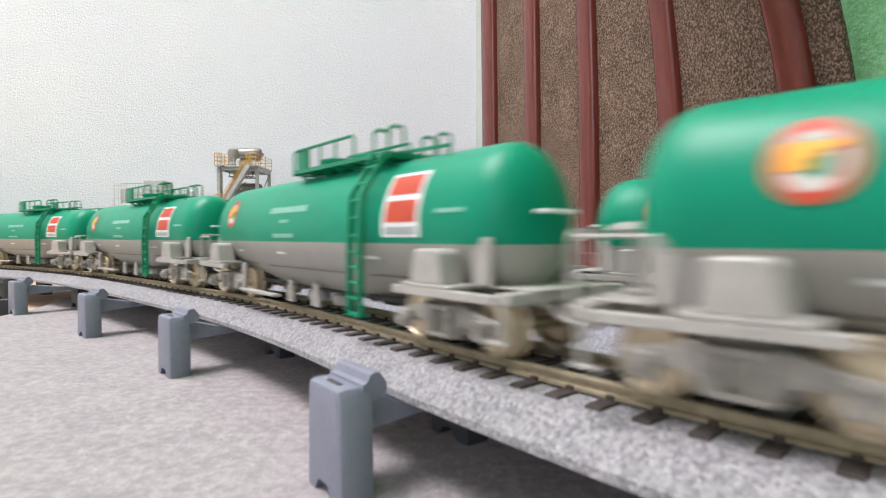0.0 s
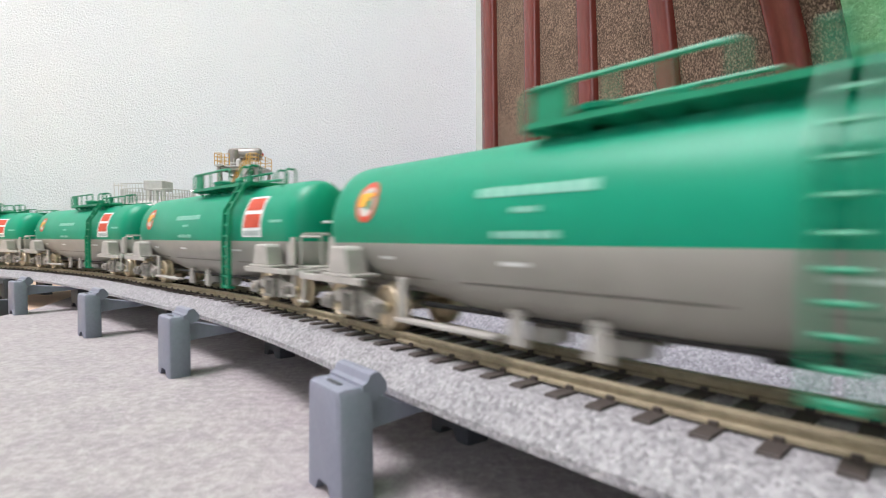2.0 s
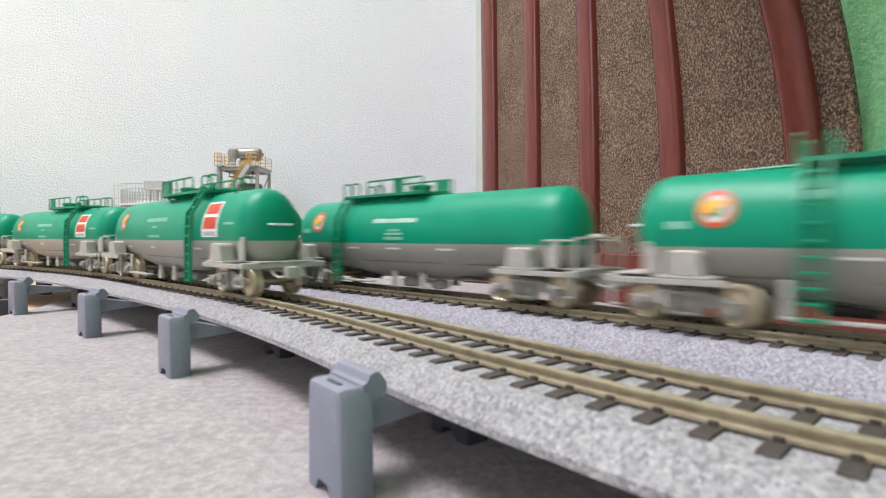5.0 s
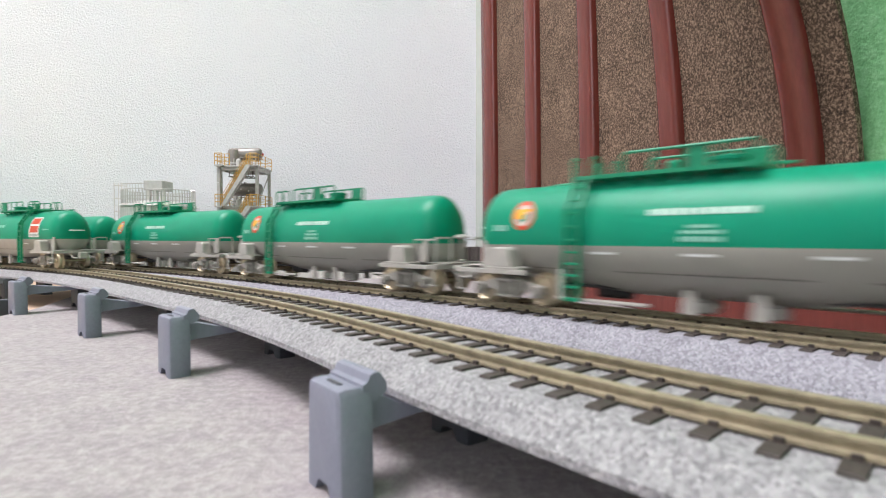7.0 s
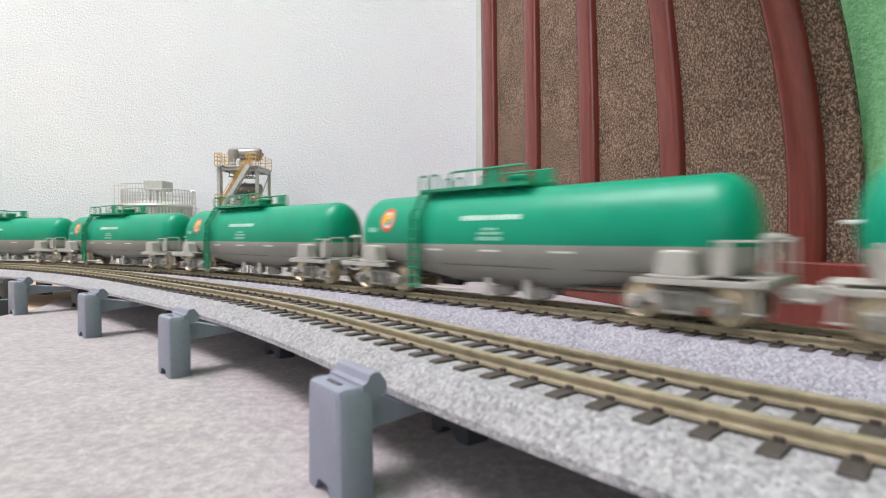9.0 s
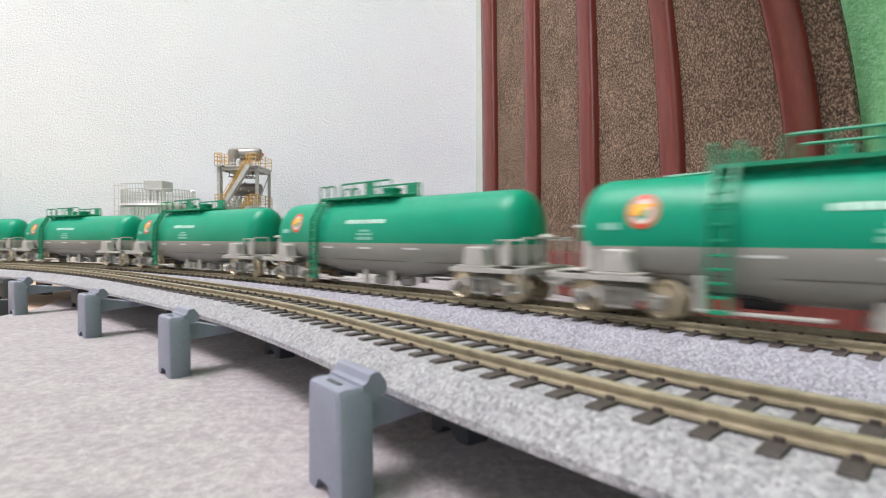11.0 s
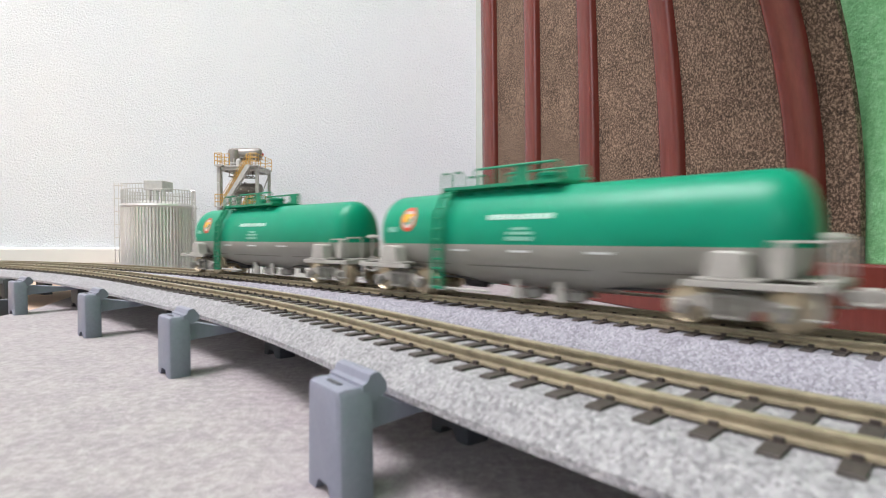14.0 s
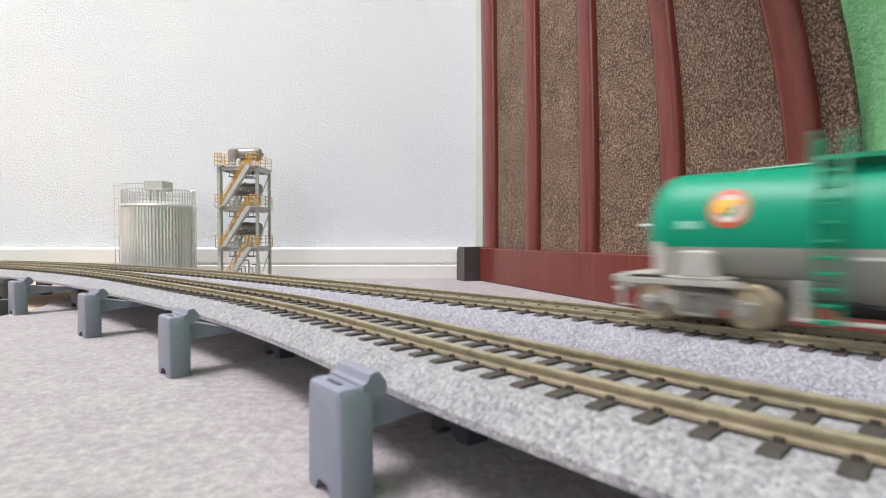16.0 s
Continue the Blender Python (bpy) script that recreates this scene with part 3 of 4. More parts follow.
def process_tower():
    root = thing("process_tower", "grey steel process tower with ochre stairs and pressure vessels", "tower", m=pose(-0.1985, 0.5415, 0) @ Matrix.Diagonal((0.80, 0.91, 0.885, 1)))
    w, d = 0.0222, 0.020
    levels = (0.0435, 0.0880, 0.1325)
    for x in (-w, w):
        for y in (-d, d):
            bm = bmesh.new()
            box(bm, x - 0.0016, x + 0.0016, y - 0.0016, y + 0.0016, 0, levels[-1])
            part("column", bm, STEEL_PALE, root)
    # fire-clad column sections
    bm = bmesh.new()
    for k in range(13):
        z = 0.002 + k * 0.0102
        box(bm, -w - 0.0034, -w + 0.001, -d - 0.003, -d + 0.001, z, z + 0.0096, 0.0003)
    part("column_cladding", bm, STEEL_PALE, root, "stacked cladding blocks on one column")
    for i, z in enumerate(levels):
        bm = bmesh.new()
        box(bm, -w - 0.003, w + 0.003, -d - 0.003, d + 0.003, z - 0.0016, z, 0.0002)
        part("deck", bm, STEEL_PALE, root)
        bm = bmesh.new()
        for x0, x1, y0, y1 in ((-w, w, -d - 0.001, -d + 0.001), (-w, w, d - 0.001, d + 0.001), (-w - 0.001, -w + 0.001, -d, d), (w - 0.001, w + 0.001, -d, d), (-w, w, -0.001, 0.001)):
            box(bm, x0, x1, y0, y1, z - 0.0052, z - 0.0016)
        part("girder", bm, STEEL_PALE, root)
        for y in (-0.012, 0.004):
            bm = bmesh.new()
            tube(bm, [(-w + 0.006, y, z - 0.011), (w - 0.008, y, z - 0.011)], 0.0006, 5)
            part("hanging_pipe", bm, STEEL_DARK, root)
        for k in range(6):
            x = -w + 0.007 + k * 0.0058
            bm = bmesh.new()
            tube(bm, [(x, -0.012, z - 0.005), (x, -0.012, z - 0.011), (x, 0.004, z - 0.011)], 0.0005, 5)
            part("pipe_hanger", bm, STEEL_DARK, root)
        # railings
        bm = bmesh.new()
        for h in (0.0045, 0.0085, 0.0125):
            tube(bm, [(-w - 0.0025, d + 0.0025, z + h), (-w - 0.0025, -d - 0.0025, z + h), (-w + 0.012 if i else -w + 0.016, -d - 0.0025, z + h)], 0.00034, 5)
            tube(bm, [(w - 0.012, -d - 0.0025, z + h), (w + 0.0025, -d - 0.0025, z + h), (w + 0.0025, d + 0.0025, z + h), (-w - 0.0025, d + 0.0025, z + h)], 0.00034, 5)
        for x, y in [(-w - 0.0025, -d - 0.0025), (-w + 0.006, -d - 0.0025), (-w + 0.012, -d - 0.0025), (w - 0.012, -d - 0.0025), (w - 0.005, -d - 0.0025), (w + 0.0025, -d - 0.0025),
                     (w + 0.0025, 0), (w + 0.0025, d + 0.0025), (-w - 0.0025, 0), (-w - 0.0025, d + 0.0025), (-0.01, d + 0.0025), (0.01, d + 0.0025)]:
            tube(bm, [(x, y, z), (x, y, z + 0.0125)], 0.0005, 5)
        part("railing", bm, YELLOW, root, "ochre handrail")
        # vessels and pipework standing on the deck
        if i == 2:
            bm = bmesh.new()
            lathe(bm, [(0.0075, 0), (0.0088, 0.001), (0.0088, 0.017), (0.0075, 0.0203), (0.003, 0.0215)], (-0.0125, -0.001, z), seg=24)
            part("vessel", bm, STEEL_DARK, root, "upright dull steel vessel", smooth=35)
        bm = bmesh.new()
        lathe(bm, [(0.002, -0.023), (0.0058, -0.022), (0.0072, -0.019), (0.0072, 0.014), (0.0058, 0.0165), (0.002, 0.0175)], (0.003, 0.000, z + (0.0155 if i == 2 else 0.0200)), "x", 20)
        part("pressure_vessel", bm, STEEL_DARK, root, "horizontal dull steel pressure vessel", smooth=35)
        bm = bmesh.new()
        for k in range(9):
            x = -0.014 + k * 0.0038
            hgt = (0.006, 0.009, 0.0075, 0.011, 0.006)[k % 5]
            tube(bm, [(x, -0.010, z), (x, -0.010, z + hgt), (x + 0.0025, -0.004, z + hgt), (x + 0.0025, -0.002, z + hgt + 0.003)], 0.0006, 5)
        tube(bm, [(-0.016, -0.012, z + 0.004), (0.02, -0.012, z + 0.004)], 0.0007, 6)
        tube(bm, [(-0.016, -0.008, z + 0.002), (0.02, -0.008, z + 0.002)], 0.0008, 6)
        lathe(bm, [(0.0025, 0), (0.0032, 0.001), (0.0032, 0.007), (0.001, 0.009)], (-0.004, -0.011, z), seg=12)
        lathe(bm, [(0.002, 0), (0.0024, 0.001), (0.0024, 0.005), (0.001, 0.006)], (0.010, -0.012, z), seg=12)
        part("pipework", bm, STEEL_PALE, root, "small pale pipes and valves")
    for x in (-w, w):
        for z0, z1 in ((0.0, levels[0] - 0.005), (levels[0], levels[1] - 0.005), (levels[1], levels[2] - 0.005)):
            bm = bmesh.new()
            tube(bm, [(x, -d, z0), (x, d, z1)], 0.0007, 5)
            part("brace", bm, STEEL_PALE, root)
    for z0 in (0.002, levels[0] + 0.001, levels[1] + 0.001):
        for k in range(7):
            bm = bmesh.new()
            x = -0.014 + k * 0.0046
            top = z0 + (0.020, 0.014, 0.017, 0.024, 0.015, 0.019, 0.022)[k]
            tube(bm, [(x, 0.008, z0), (x, 0.008, top), (x + 0.002, 0.002, top + 0.002), (x + 0.002, -0.008, top + 0.002)], 0.0008, 6)
            part("riser", bm, STEEL_DARK if k % 2 else STEEL, root)
    # stair flights
    for i, z in enumerate(levels):
        base = 0.0 if i == 0 else levels[i - 1]
        xa, xb = -0.0150, 0.0135
        ya, yb = -d - 0.0095, -d - 0.0035
        for y in (ya, yb):
            bm = bmesh.new()
            prism(bm, [(xa - 0.003, base), (xa + 0.0015, base), (xb + 0.004, z - 0.0016), (xb + 0.004, z), (xb - 0.001, z)], y - 0.0003, y + 0.0003, "y")
            part("stringer", bm, STEEL_PALE, root)
            bm = bmesh.new()
            for h in (0.004, 0.0075, 0.011):
                tube(bm, [(xa - 0.001, y, base + h + 0.001), (xb, y, z + h)], 0.00034, 5)
            for k in range(8):
                f = k / 7
                tube(bm, [(xa + (xb - xa) * f, y, base + (z - base) * f), (xa + (xb - xa) * f, y, base + (z - base) * f + 0.011)], 0.00034, 5)
            part("stair_rail", bm, YELLOW, root, "ochre stair handrail")
        bm = bmesh.new()
        for k in range(1, 14):
            f = k / 14
            box(bm, xa + (xb - xa) * f - 0.0012, xa + (xb - xa) * f + 0.0012, ya, yb, base + (z - base) * f - 0.0003, base + (z - base) * f)
        part("treads", bm, STEEL_PALE, root)
        bm = bmesh.new()
        box(bm, xb, w + 0.003, ya, -d - 0.003, z - 0.0014, z)
        box(bm, -w - 0.003, xa - 0.001, ya, -d - 0.003, z - 0.0014, z)
        part("landing", bm, STEEL_PALE, root)
        bm = bmesh.new()
        for h in (0.0045, 0.0085, 0.0125):
            tube(bm, [(xb + 0.003, ya, z + h), (w + 0.0025, ya, z + h), (w + 0.0025, -d - 0.003, z + h)], 0.00034, 5)
            tube(bm, [(-w - 0.0025, -d - 0.003, z + h), (-w - 0.0025, ya, z + h), (xa - 0.001, ya, z + h)], 0.00034, 5)
        for x in (xb + 0.003, w - 0.004, w + 0.0025, -w - 0.0025, -w + 0.004, xa - 0.001):
            tube(bm, [(x, ya, z), (x, ya, z + 0.0125)], 0.0005, 5)
        part("landing_rail", bm, YELLOW, root, "ochre landing handrail")
    for x in (-0.012, 0.016):
        bm = bmesh.new()
        if x < 0:
            lathe(bm, [(0.003, -0.012), (0.006, -0.010), (0.006, 0.006), (0.003, 0.008)], (x, -0.012, 0.0085), "y", 20)
            box(bm, x - 0.004, x + 0.004, -0.02, -0.006, 0, 0.004)
        else:
            lathe(bm, [(0.006, 0), (0.007, 0.001), (0.007, 0.012), (0.004, 0.0145)], (x, -0.010, 0), seg=20)
        part("ground_vessel", bm, STEEL, root, "small steel vessel at ground level", smooth=35)
    bm = bmesh.new()
    lathe(bm, [(0.0006, -0.001), (0.0015, -0.0005), (0.0015, 0.0005), (0.0006, 0.001)], (0.0220, 0.000, levels[2] + 0.0155), "x", 12)
    part("valve", bm, RED_VALVE, root, "small red valve")
    return root


# ---------------------------------------------------------------- tank wagon
LONG = 1.14
PITCH = 0.170 * LONG
LINE_Z, TANK_TOP = 0.0200, 0.0372
R_MID, R_END = 0.0158, 0.0138
STATIONS = [(0.0, R_MID), (0.020, R_MID), (0.026, R_MID - 0.0002), (0.050, R_END + 0.0002), (0.055, R_END), (0.066, R_END)]


def tank_radius(x):
    return float(np.interp(abs(x), [s[0] for s in STATIONS], [s[1] for s in STATIONS]))


def tank_section(x):
    """Radius and height of the axis; the top line stays level and the belly hangs lower at the middle."""
    x = abs(x)
    r = tank_radius(x)
    zc = TANK_TOP - r
    if x > 0.066:
        f = min(1.0, (x - 0.066) / 0.0095)
        r *= math.sqrt(max(0.0, 1 - f ** 2.6))
    return r, zc


def tank_body(root):
    bm = bmesh.new()
    half = [0.0, 0.010, 0.020, 0.026, 0.032, 0.038, 0.044, 0.050, 0.055, 0.061, 0.066, 0.0685, 0.0705, 0.0722, 0.0735, 0.0745, 0.0751, 0.0754]
    xs = [-x for x in half[:0:-1]] + half
    seg = 48
    rings = []
    for x in xs:
        r, zc = tank_section(x)
        rings.append([bm.verts.new((x, r * math.cos(2 * math.pi * k / seg), zc + r * math.sin(2 * math.pi * k / seg))) for k in range(seg)])
    for q, w in zip(rings, rings[1:]):
        for k in range(seg):
            bm.faces.new((q[k], q[(k + 1) % seg], w[(k + 1) % seg], w[k]))
    bm.faces.new(rings[0])
    bm.faces.new(rings[-1])
    bmesh.ops.bisect_plane(bm, geom=bm.verts[:] + bm.edges[:] + bm.faces[:], plane_co=(0, 0, LINE_Z), plane_no=(0, 0, 1))
    for f in bm.faces:
        f.material_index = 0 if f.calc_center_median().z > LINE_Z else 1
    return part("tank", bm, (GREEN, GREY), root, "green over grey painted tank barrel", smooth=30)


def on_tank(x, z, side, lift):
    r, zc = tank_section(x)
    dz = max(-r * 0.999, min(r * 0.999, z - zc))
    y = math.sqrt(r * r - dz * dz)
    k = (r + lift) / r
    return (x, side * y * k, zc + dz * k)


def decal(name, root, x0, x1, z0, z1, side, mat, lift=0.00012, label=""):
    bm = bmesh.new()
    n, k = 6, 6
    g = [[bm.verts.new(on_tank(x0 + (x1 - x0) * i / n, z0 + (z1 - z0) * j / k, side, lift)) for j in range(k + 1)] for i in range(n + 1)]
    for i in range(n):
        for j in range(k):
            bm.faces.new((g[i][j], g[i + 1][j], g[i + 1][j + 1], g[i][j + 1]))
    return part(name, bm, mat, root, label)


def disc_decal(name, root, xc, zc, r0, r1, side, mat, lift, label=""):
    bm = bmesh.new()
    n = 28
    inner = [bm.verts.new(on_tank(xc + r0 * math.cos(2 * math.pi * k / n), zc + r0 * math.sin(2 * math.pi * k / n), side, lift)) for k in range(n)] if r0 else None
    outer = [bm.verts.new(on_tank(xc + r1 * math.cos(2 * math.pi * k / n), zc + r1 * math.sin(2 * math.pi * k / n), side, lift)) for k in range(n)]
    if r0:
        for k in range(n):
            bm.faces.new((inner[k], inner[(k + 1) % n], outer[(k + 1) % n], outer[k]))
    else:
        bm.faces.new(outer)
    return part(name, bm, mat, root, label)


def emblem(root, xc, side):
    zc, r = 0.0283, 0.0042
    disc_decal("emblem_disc", root, xc, zc, 0, r * 0.75, side, EMBLEM_WHITE, 0.00016, "round white emblem ground")
    disc_decal("emblem_ring", root, xc, zc, r * 0.72, r, side, RED_MARK, 0.00020, "red emblem ring")
    s = side
    for x0, x1, z0, z1 in ((-0.0030, 0.0008, 0.0002, 0.0018), (-0.0030, -0.0002, -0.0010, 0.0003), (-0.0004, 0.0026, 0.0010, 0.0018)):
        decal("emblem_bar", root, xc + (x0 if s < 0 else -x1), xc + (x1 if s < 0 else -x0), zc + z0, zc + z1, side, YELLOW_MARK, 0.00024, "yellow emblem shape")


def text_bars(root, name, x0, x1, z0, z1, side, mat, chunks, rng):
    """Unreadable print as a row of small bars."""
    n = chunks
    for i in range(n):
        a = x0 + (x1 - x0) * (i + 0.06) / n
        b = x0 + (x1 - x0) * (i + 0.90) / n
        decal(name, root, a, b, z0, z1 - rng.uniform(0, 0.1) * (z1 - z0), side, mat, 0.00014)


def markings(root):
    rng = random.Random(3)
    # side with the warning plate
    s = -1
    decal("plate", root, 0.0412, 0.0532, 0.0212, 0.0330, s, WHITE_MARK, 0.00012, "white warning plate")
    decal("plate_panel", root, 0.0422, 0.0522, 0.0289, 0.0324, s, RED_MARK, 0.0002, "orange-red upper panel")
    decal("plate_panel", root, 0.0422, 0.0522, 0.0239, 0.0278, s, RED_MARK, 0.0002, "orange-red lower panel")
    text_bars(root, "plate_print", 0.0422, 0.0522, 0.0216, 0.0231, s, GREY_MARK, 7, rng)
    emblem(root, -0.0545, s)
    text_bars(root, "print", -0.018, 0.006, 0.0272, 0.0288, s, PALE_MARK, 9, rng)
    text_bars(root, "small_print", -0.0095, -0.0040, 0.0247, 0.0256, s, PALE_MARK, 3, rng)
    text_bars(root, "small_print", -0.0135, 0.0000, 0.0210, 0.0221, s, PALE_MARK, 6, rng)
    text_bars(root, "small_print", 0.0580, 0.0660, 0.0252, 0.0260, s, PALE_MARK, 5, rng)
    for x in (-0.050, -0.012, 0.033):
        decal("white_tag", root, x, x + 0.006, 0.0165, 0.0172, s, WHITE_MARK, 0.0002)
    for side in (-1, 1):
        decal("belly_seam", root, -0.058, 0.058, 0.0126, 0.0129, side, SEAM, 0.00014, "thin dark weld seam along the belly")
    # the other side
    s = 1
    emblem(root, 0.0540, s)
    text_bars(root, "print", -0.012, 0.0135, 0.0272, 0.0288, s, PALE_PRINT, 11, rng)
    text_bars(root, "small_print", 0.0600, 0.0655, 0.0240, 0.0258, s, PALE_MARK, 3, rng)
    text_bars(root, "small_print", -0.0032, 0.0032, 0.0242, 0.0250, s, PALE_MARK, 3, rng)
    text_bars(root, "small_print", -0.0052, 0.0048, 0.0229, 0.0238, s, PALE_MARK, 5, rng)
    text_bars(root, "small_print", -0.0052, 0.0052, 0.0212, 0.0224, s, PALE_MARK, 5, rng)
    for x in (-0.031, -0.004, 0.022):
        decal("white_tag", root, x, x + 0.008, 0.0176, 0.0183, s, WHITE_MARK, 0.0002)


def roof_platform(root):
    z = TANK_TOP + 0.0005
    x0, x1 = -0.011, 0.0375
    bm = bmesh.new()
    box(bm, x0, x1, -0.0005, 0.0005, z, z + 0.0007)
    me = mesh_of(bm, GREEN_RAIL)
    for k in range(14):
        ob = new("walkway_slat", me)
        ob.parent = root
        ob.location = (0, -0.0091 + k * 0.0014, 0)
    bm = bmesh.new()
    box(bm, -0.0004, 0.0004, -0.0098, 0.0098, z - 0.0006, z - 0.0001)
    me = mesh_of(bm, GREEN_RAIL)
    for k in range(9):
        ob = new("walkway_bearer", me)
        ob.parent = root
        ob.location = (x0 + (x1 - x0) * k / 8, 0, 0)
    for s in (-1, 1):
        bm = bmesh.new()
        box(bm, x0, x1, s * 0.0098 - 0.0003, s * 0.0098 + 0.0003, z - 0.0003, z + 0.0006)
        part("walkway_edge", bm, GREEN_RAIL, root)
        for k in range(7):
            x = x0 + 0.003 + (x1 - x0 - 0.006) * k / 6
            bm = bmesh.new()
            r, zc = tank_section(x)
            yb = 0.0062
            tube(bm, [(x, s * 0.0096, z), (x, s * yb, zc + math.sqrt(r * r - yb * yb) - 0.0002)], 0.0005, 5)
            part("bracket", bm, GREEN_RAIL, root)
    # handrails
    for s in (-1, 1):
        bm = bmesh.new()
        tube(bm, [(x0, s * 0.0096, z), (x0, s * 0.0096, z + 0.0050), (x0 + 0.001, s * 0.0096, z + 0.0056), (x1 - 0.016, s * 0.0096, z + 0.0056), (x1 - 0.015, s * 0.0096, z + 0.0050), (x1 - 0.015, s * 0.0096, z)], 0.0004, 6)
        for k in (0.25, 0.5, 0.75):
            x = x0 + (x1 - 0.016 - x0) * k
            tube(bm, [(x, s * 0.0096, z), (x, s * 0.0096, z + 0.0056)], 0.00035, 5)
        part("handrail", bm, GREEN_RAIL, root, "thin green handrail")
        bm = bmesh.new()
        for x in (x1 - 0.0055, x1 + 0.0005):
            tube(bm, [(x, s * 0.0100, z - 0.001), (x, s * 0.0100, z + 0.0048), (x, s * 0.0092, z + 0.0055), (x, s * 0.0062, z + 0.0055), (x, s * 0.0055, z + 0.0048), (x, s * 0.0055, z)], 0.0004, 6)
        part("grab_loop", bm, GREEN_RAIL, root, "green grab loop over the ladder")
    bm = bmesh.new()
    box(bm, -0.0095, -0.0025, -0.0094, -0.0088, z + 0.0005, z + 0.0054)
    box(bm, 0.0005, 0.0050, 0.0088, 0.0094, z + 0.0005, z + 0.0054)
    part("sign_board", bm, GREEN_RAIL, root, "green board on the handrail")
    bm = bmesh.new()
    lathe(bm, [(0.0042, 0), (0.0042, 0.0022), (0.0046, 0.0024), (0.0046, 0.0032), (0.002, 0.0038)], (-0.002, 0, z), seg=20)
    lathe(bm, [(0.0018, 0), (0.0018, 0.003), (0.001, 0.0036)], (0.012, 0, z), seg=12)
    part("manhole", bm, GREEN, root, "green domed manhole", smooth=35)
    bm = bmesh.new()
    tube(bm, [(x0 - 0.006, 0, TANK_TOP - 0.0002), (x0 - 0.006, 0, TANK_TOP + 0.0012), (x0 - 0.001, 0, TANK_TOP + 0.0014)], 0.0004, 5)
    part("roof_pipe", bm, GREEN_RAIL, root)
    bm = bmesh.new()
    tube(bm, [(0.054, -0.006, TANK_TOP - 0.0018), (0.054, -0.006, TANK_TOP + 0.0006), (0.0375, -0.006, TANK_TOP + 0.0010)], 0.0004, 5)
    part("roof_pipe", bm, GREEN_RAIL, root)


def ladder(root, side):
    s = side
    xc = 0.0345
    pts = [(0.0100, TANK_TOP + 0.001), (0.0139, TANK_TOP - 0.0045), (0.0166, 0.0295), (0.0174, 0.0200), (0.0174, 0.0036)]
    for x in (xc - 0.0022, xc + 0.0022):
        bm = bmesh.new()
        for (ya, za), (yb, zb) in zip(pts, pts[1:]):
            prism(bm, [(s * (ya - 0.0008), za), (s * (ya + 0.0008), za), (s * (yb + 0.0008), zb), (s * (yb - 0.0008), zb)], x - 0.0003, x + 0.0003, "x")
        part("ladder_stile", bm, GREEN_RAIL, root, "green ladder stile")
    bm = bmesh.new()
    tube(bm, [(xc - 0.0022, 0, 0), (xc + 0.0022, 0, 0)], 0.0004, 5)
    me = mesh_of(bm, GREEN_RAIL)
    for k in range(10):
        f = 0.06 + 0.92 * k / 9
        z = TANK_TOP + (0.0036 - TANK_TOP) * f
        y = float(np.interp(-z, [-p[1] for p in pts], [p[0] for p in pts]))
        ob = new("ladder_rung", me)
        ob.parent = root
        ob.location = (0, s * y, z)
    bm = bmesh.new()
    box(bm, xc - 0.0025, xc + 0.0025, s * 0.0165 - 0.0012, s * 0.0165 + 0.0012, 0.0036, 0.0042)
    part("ladder_step", bm, GREEN_RAIL, root)


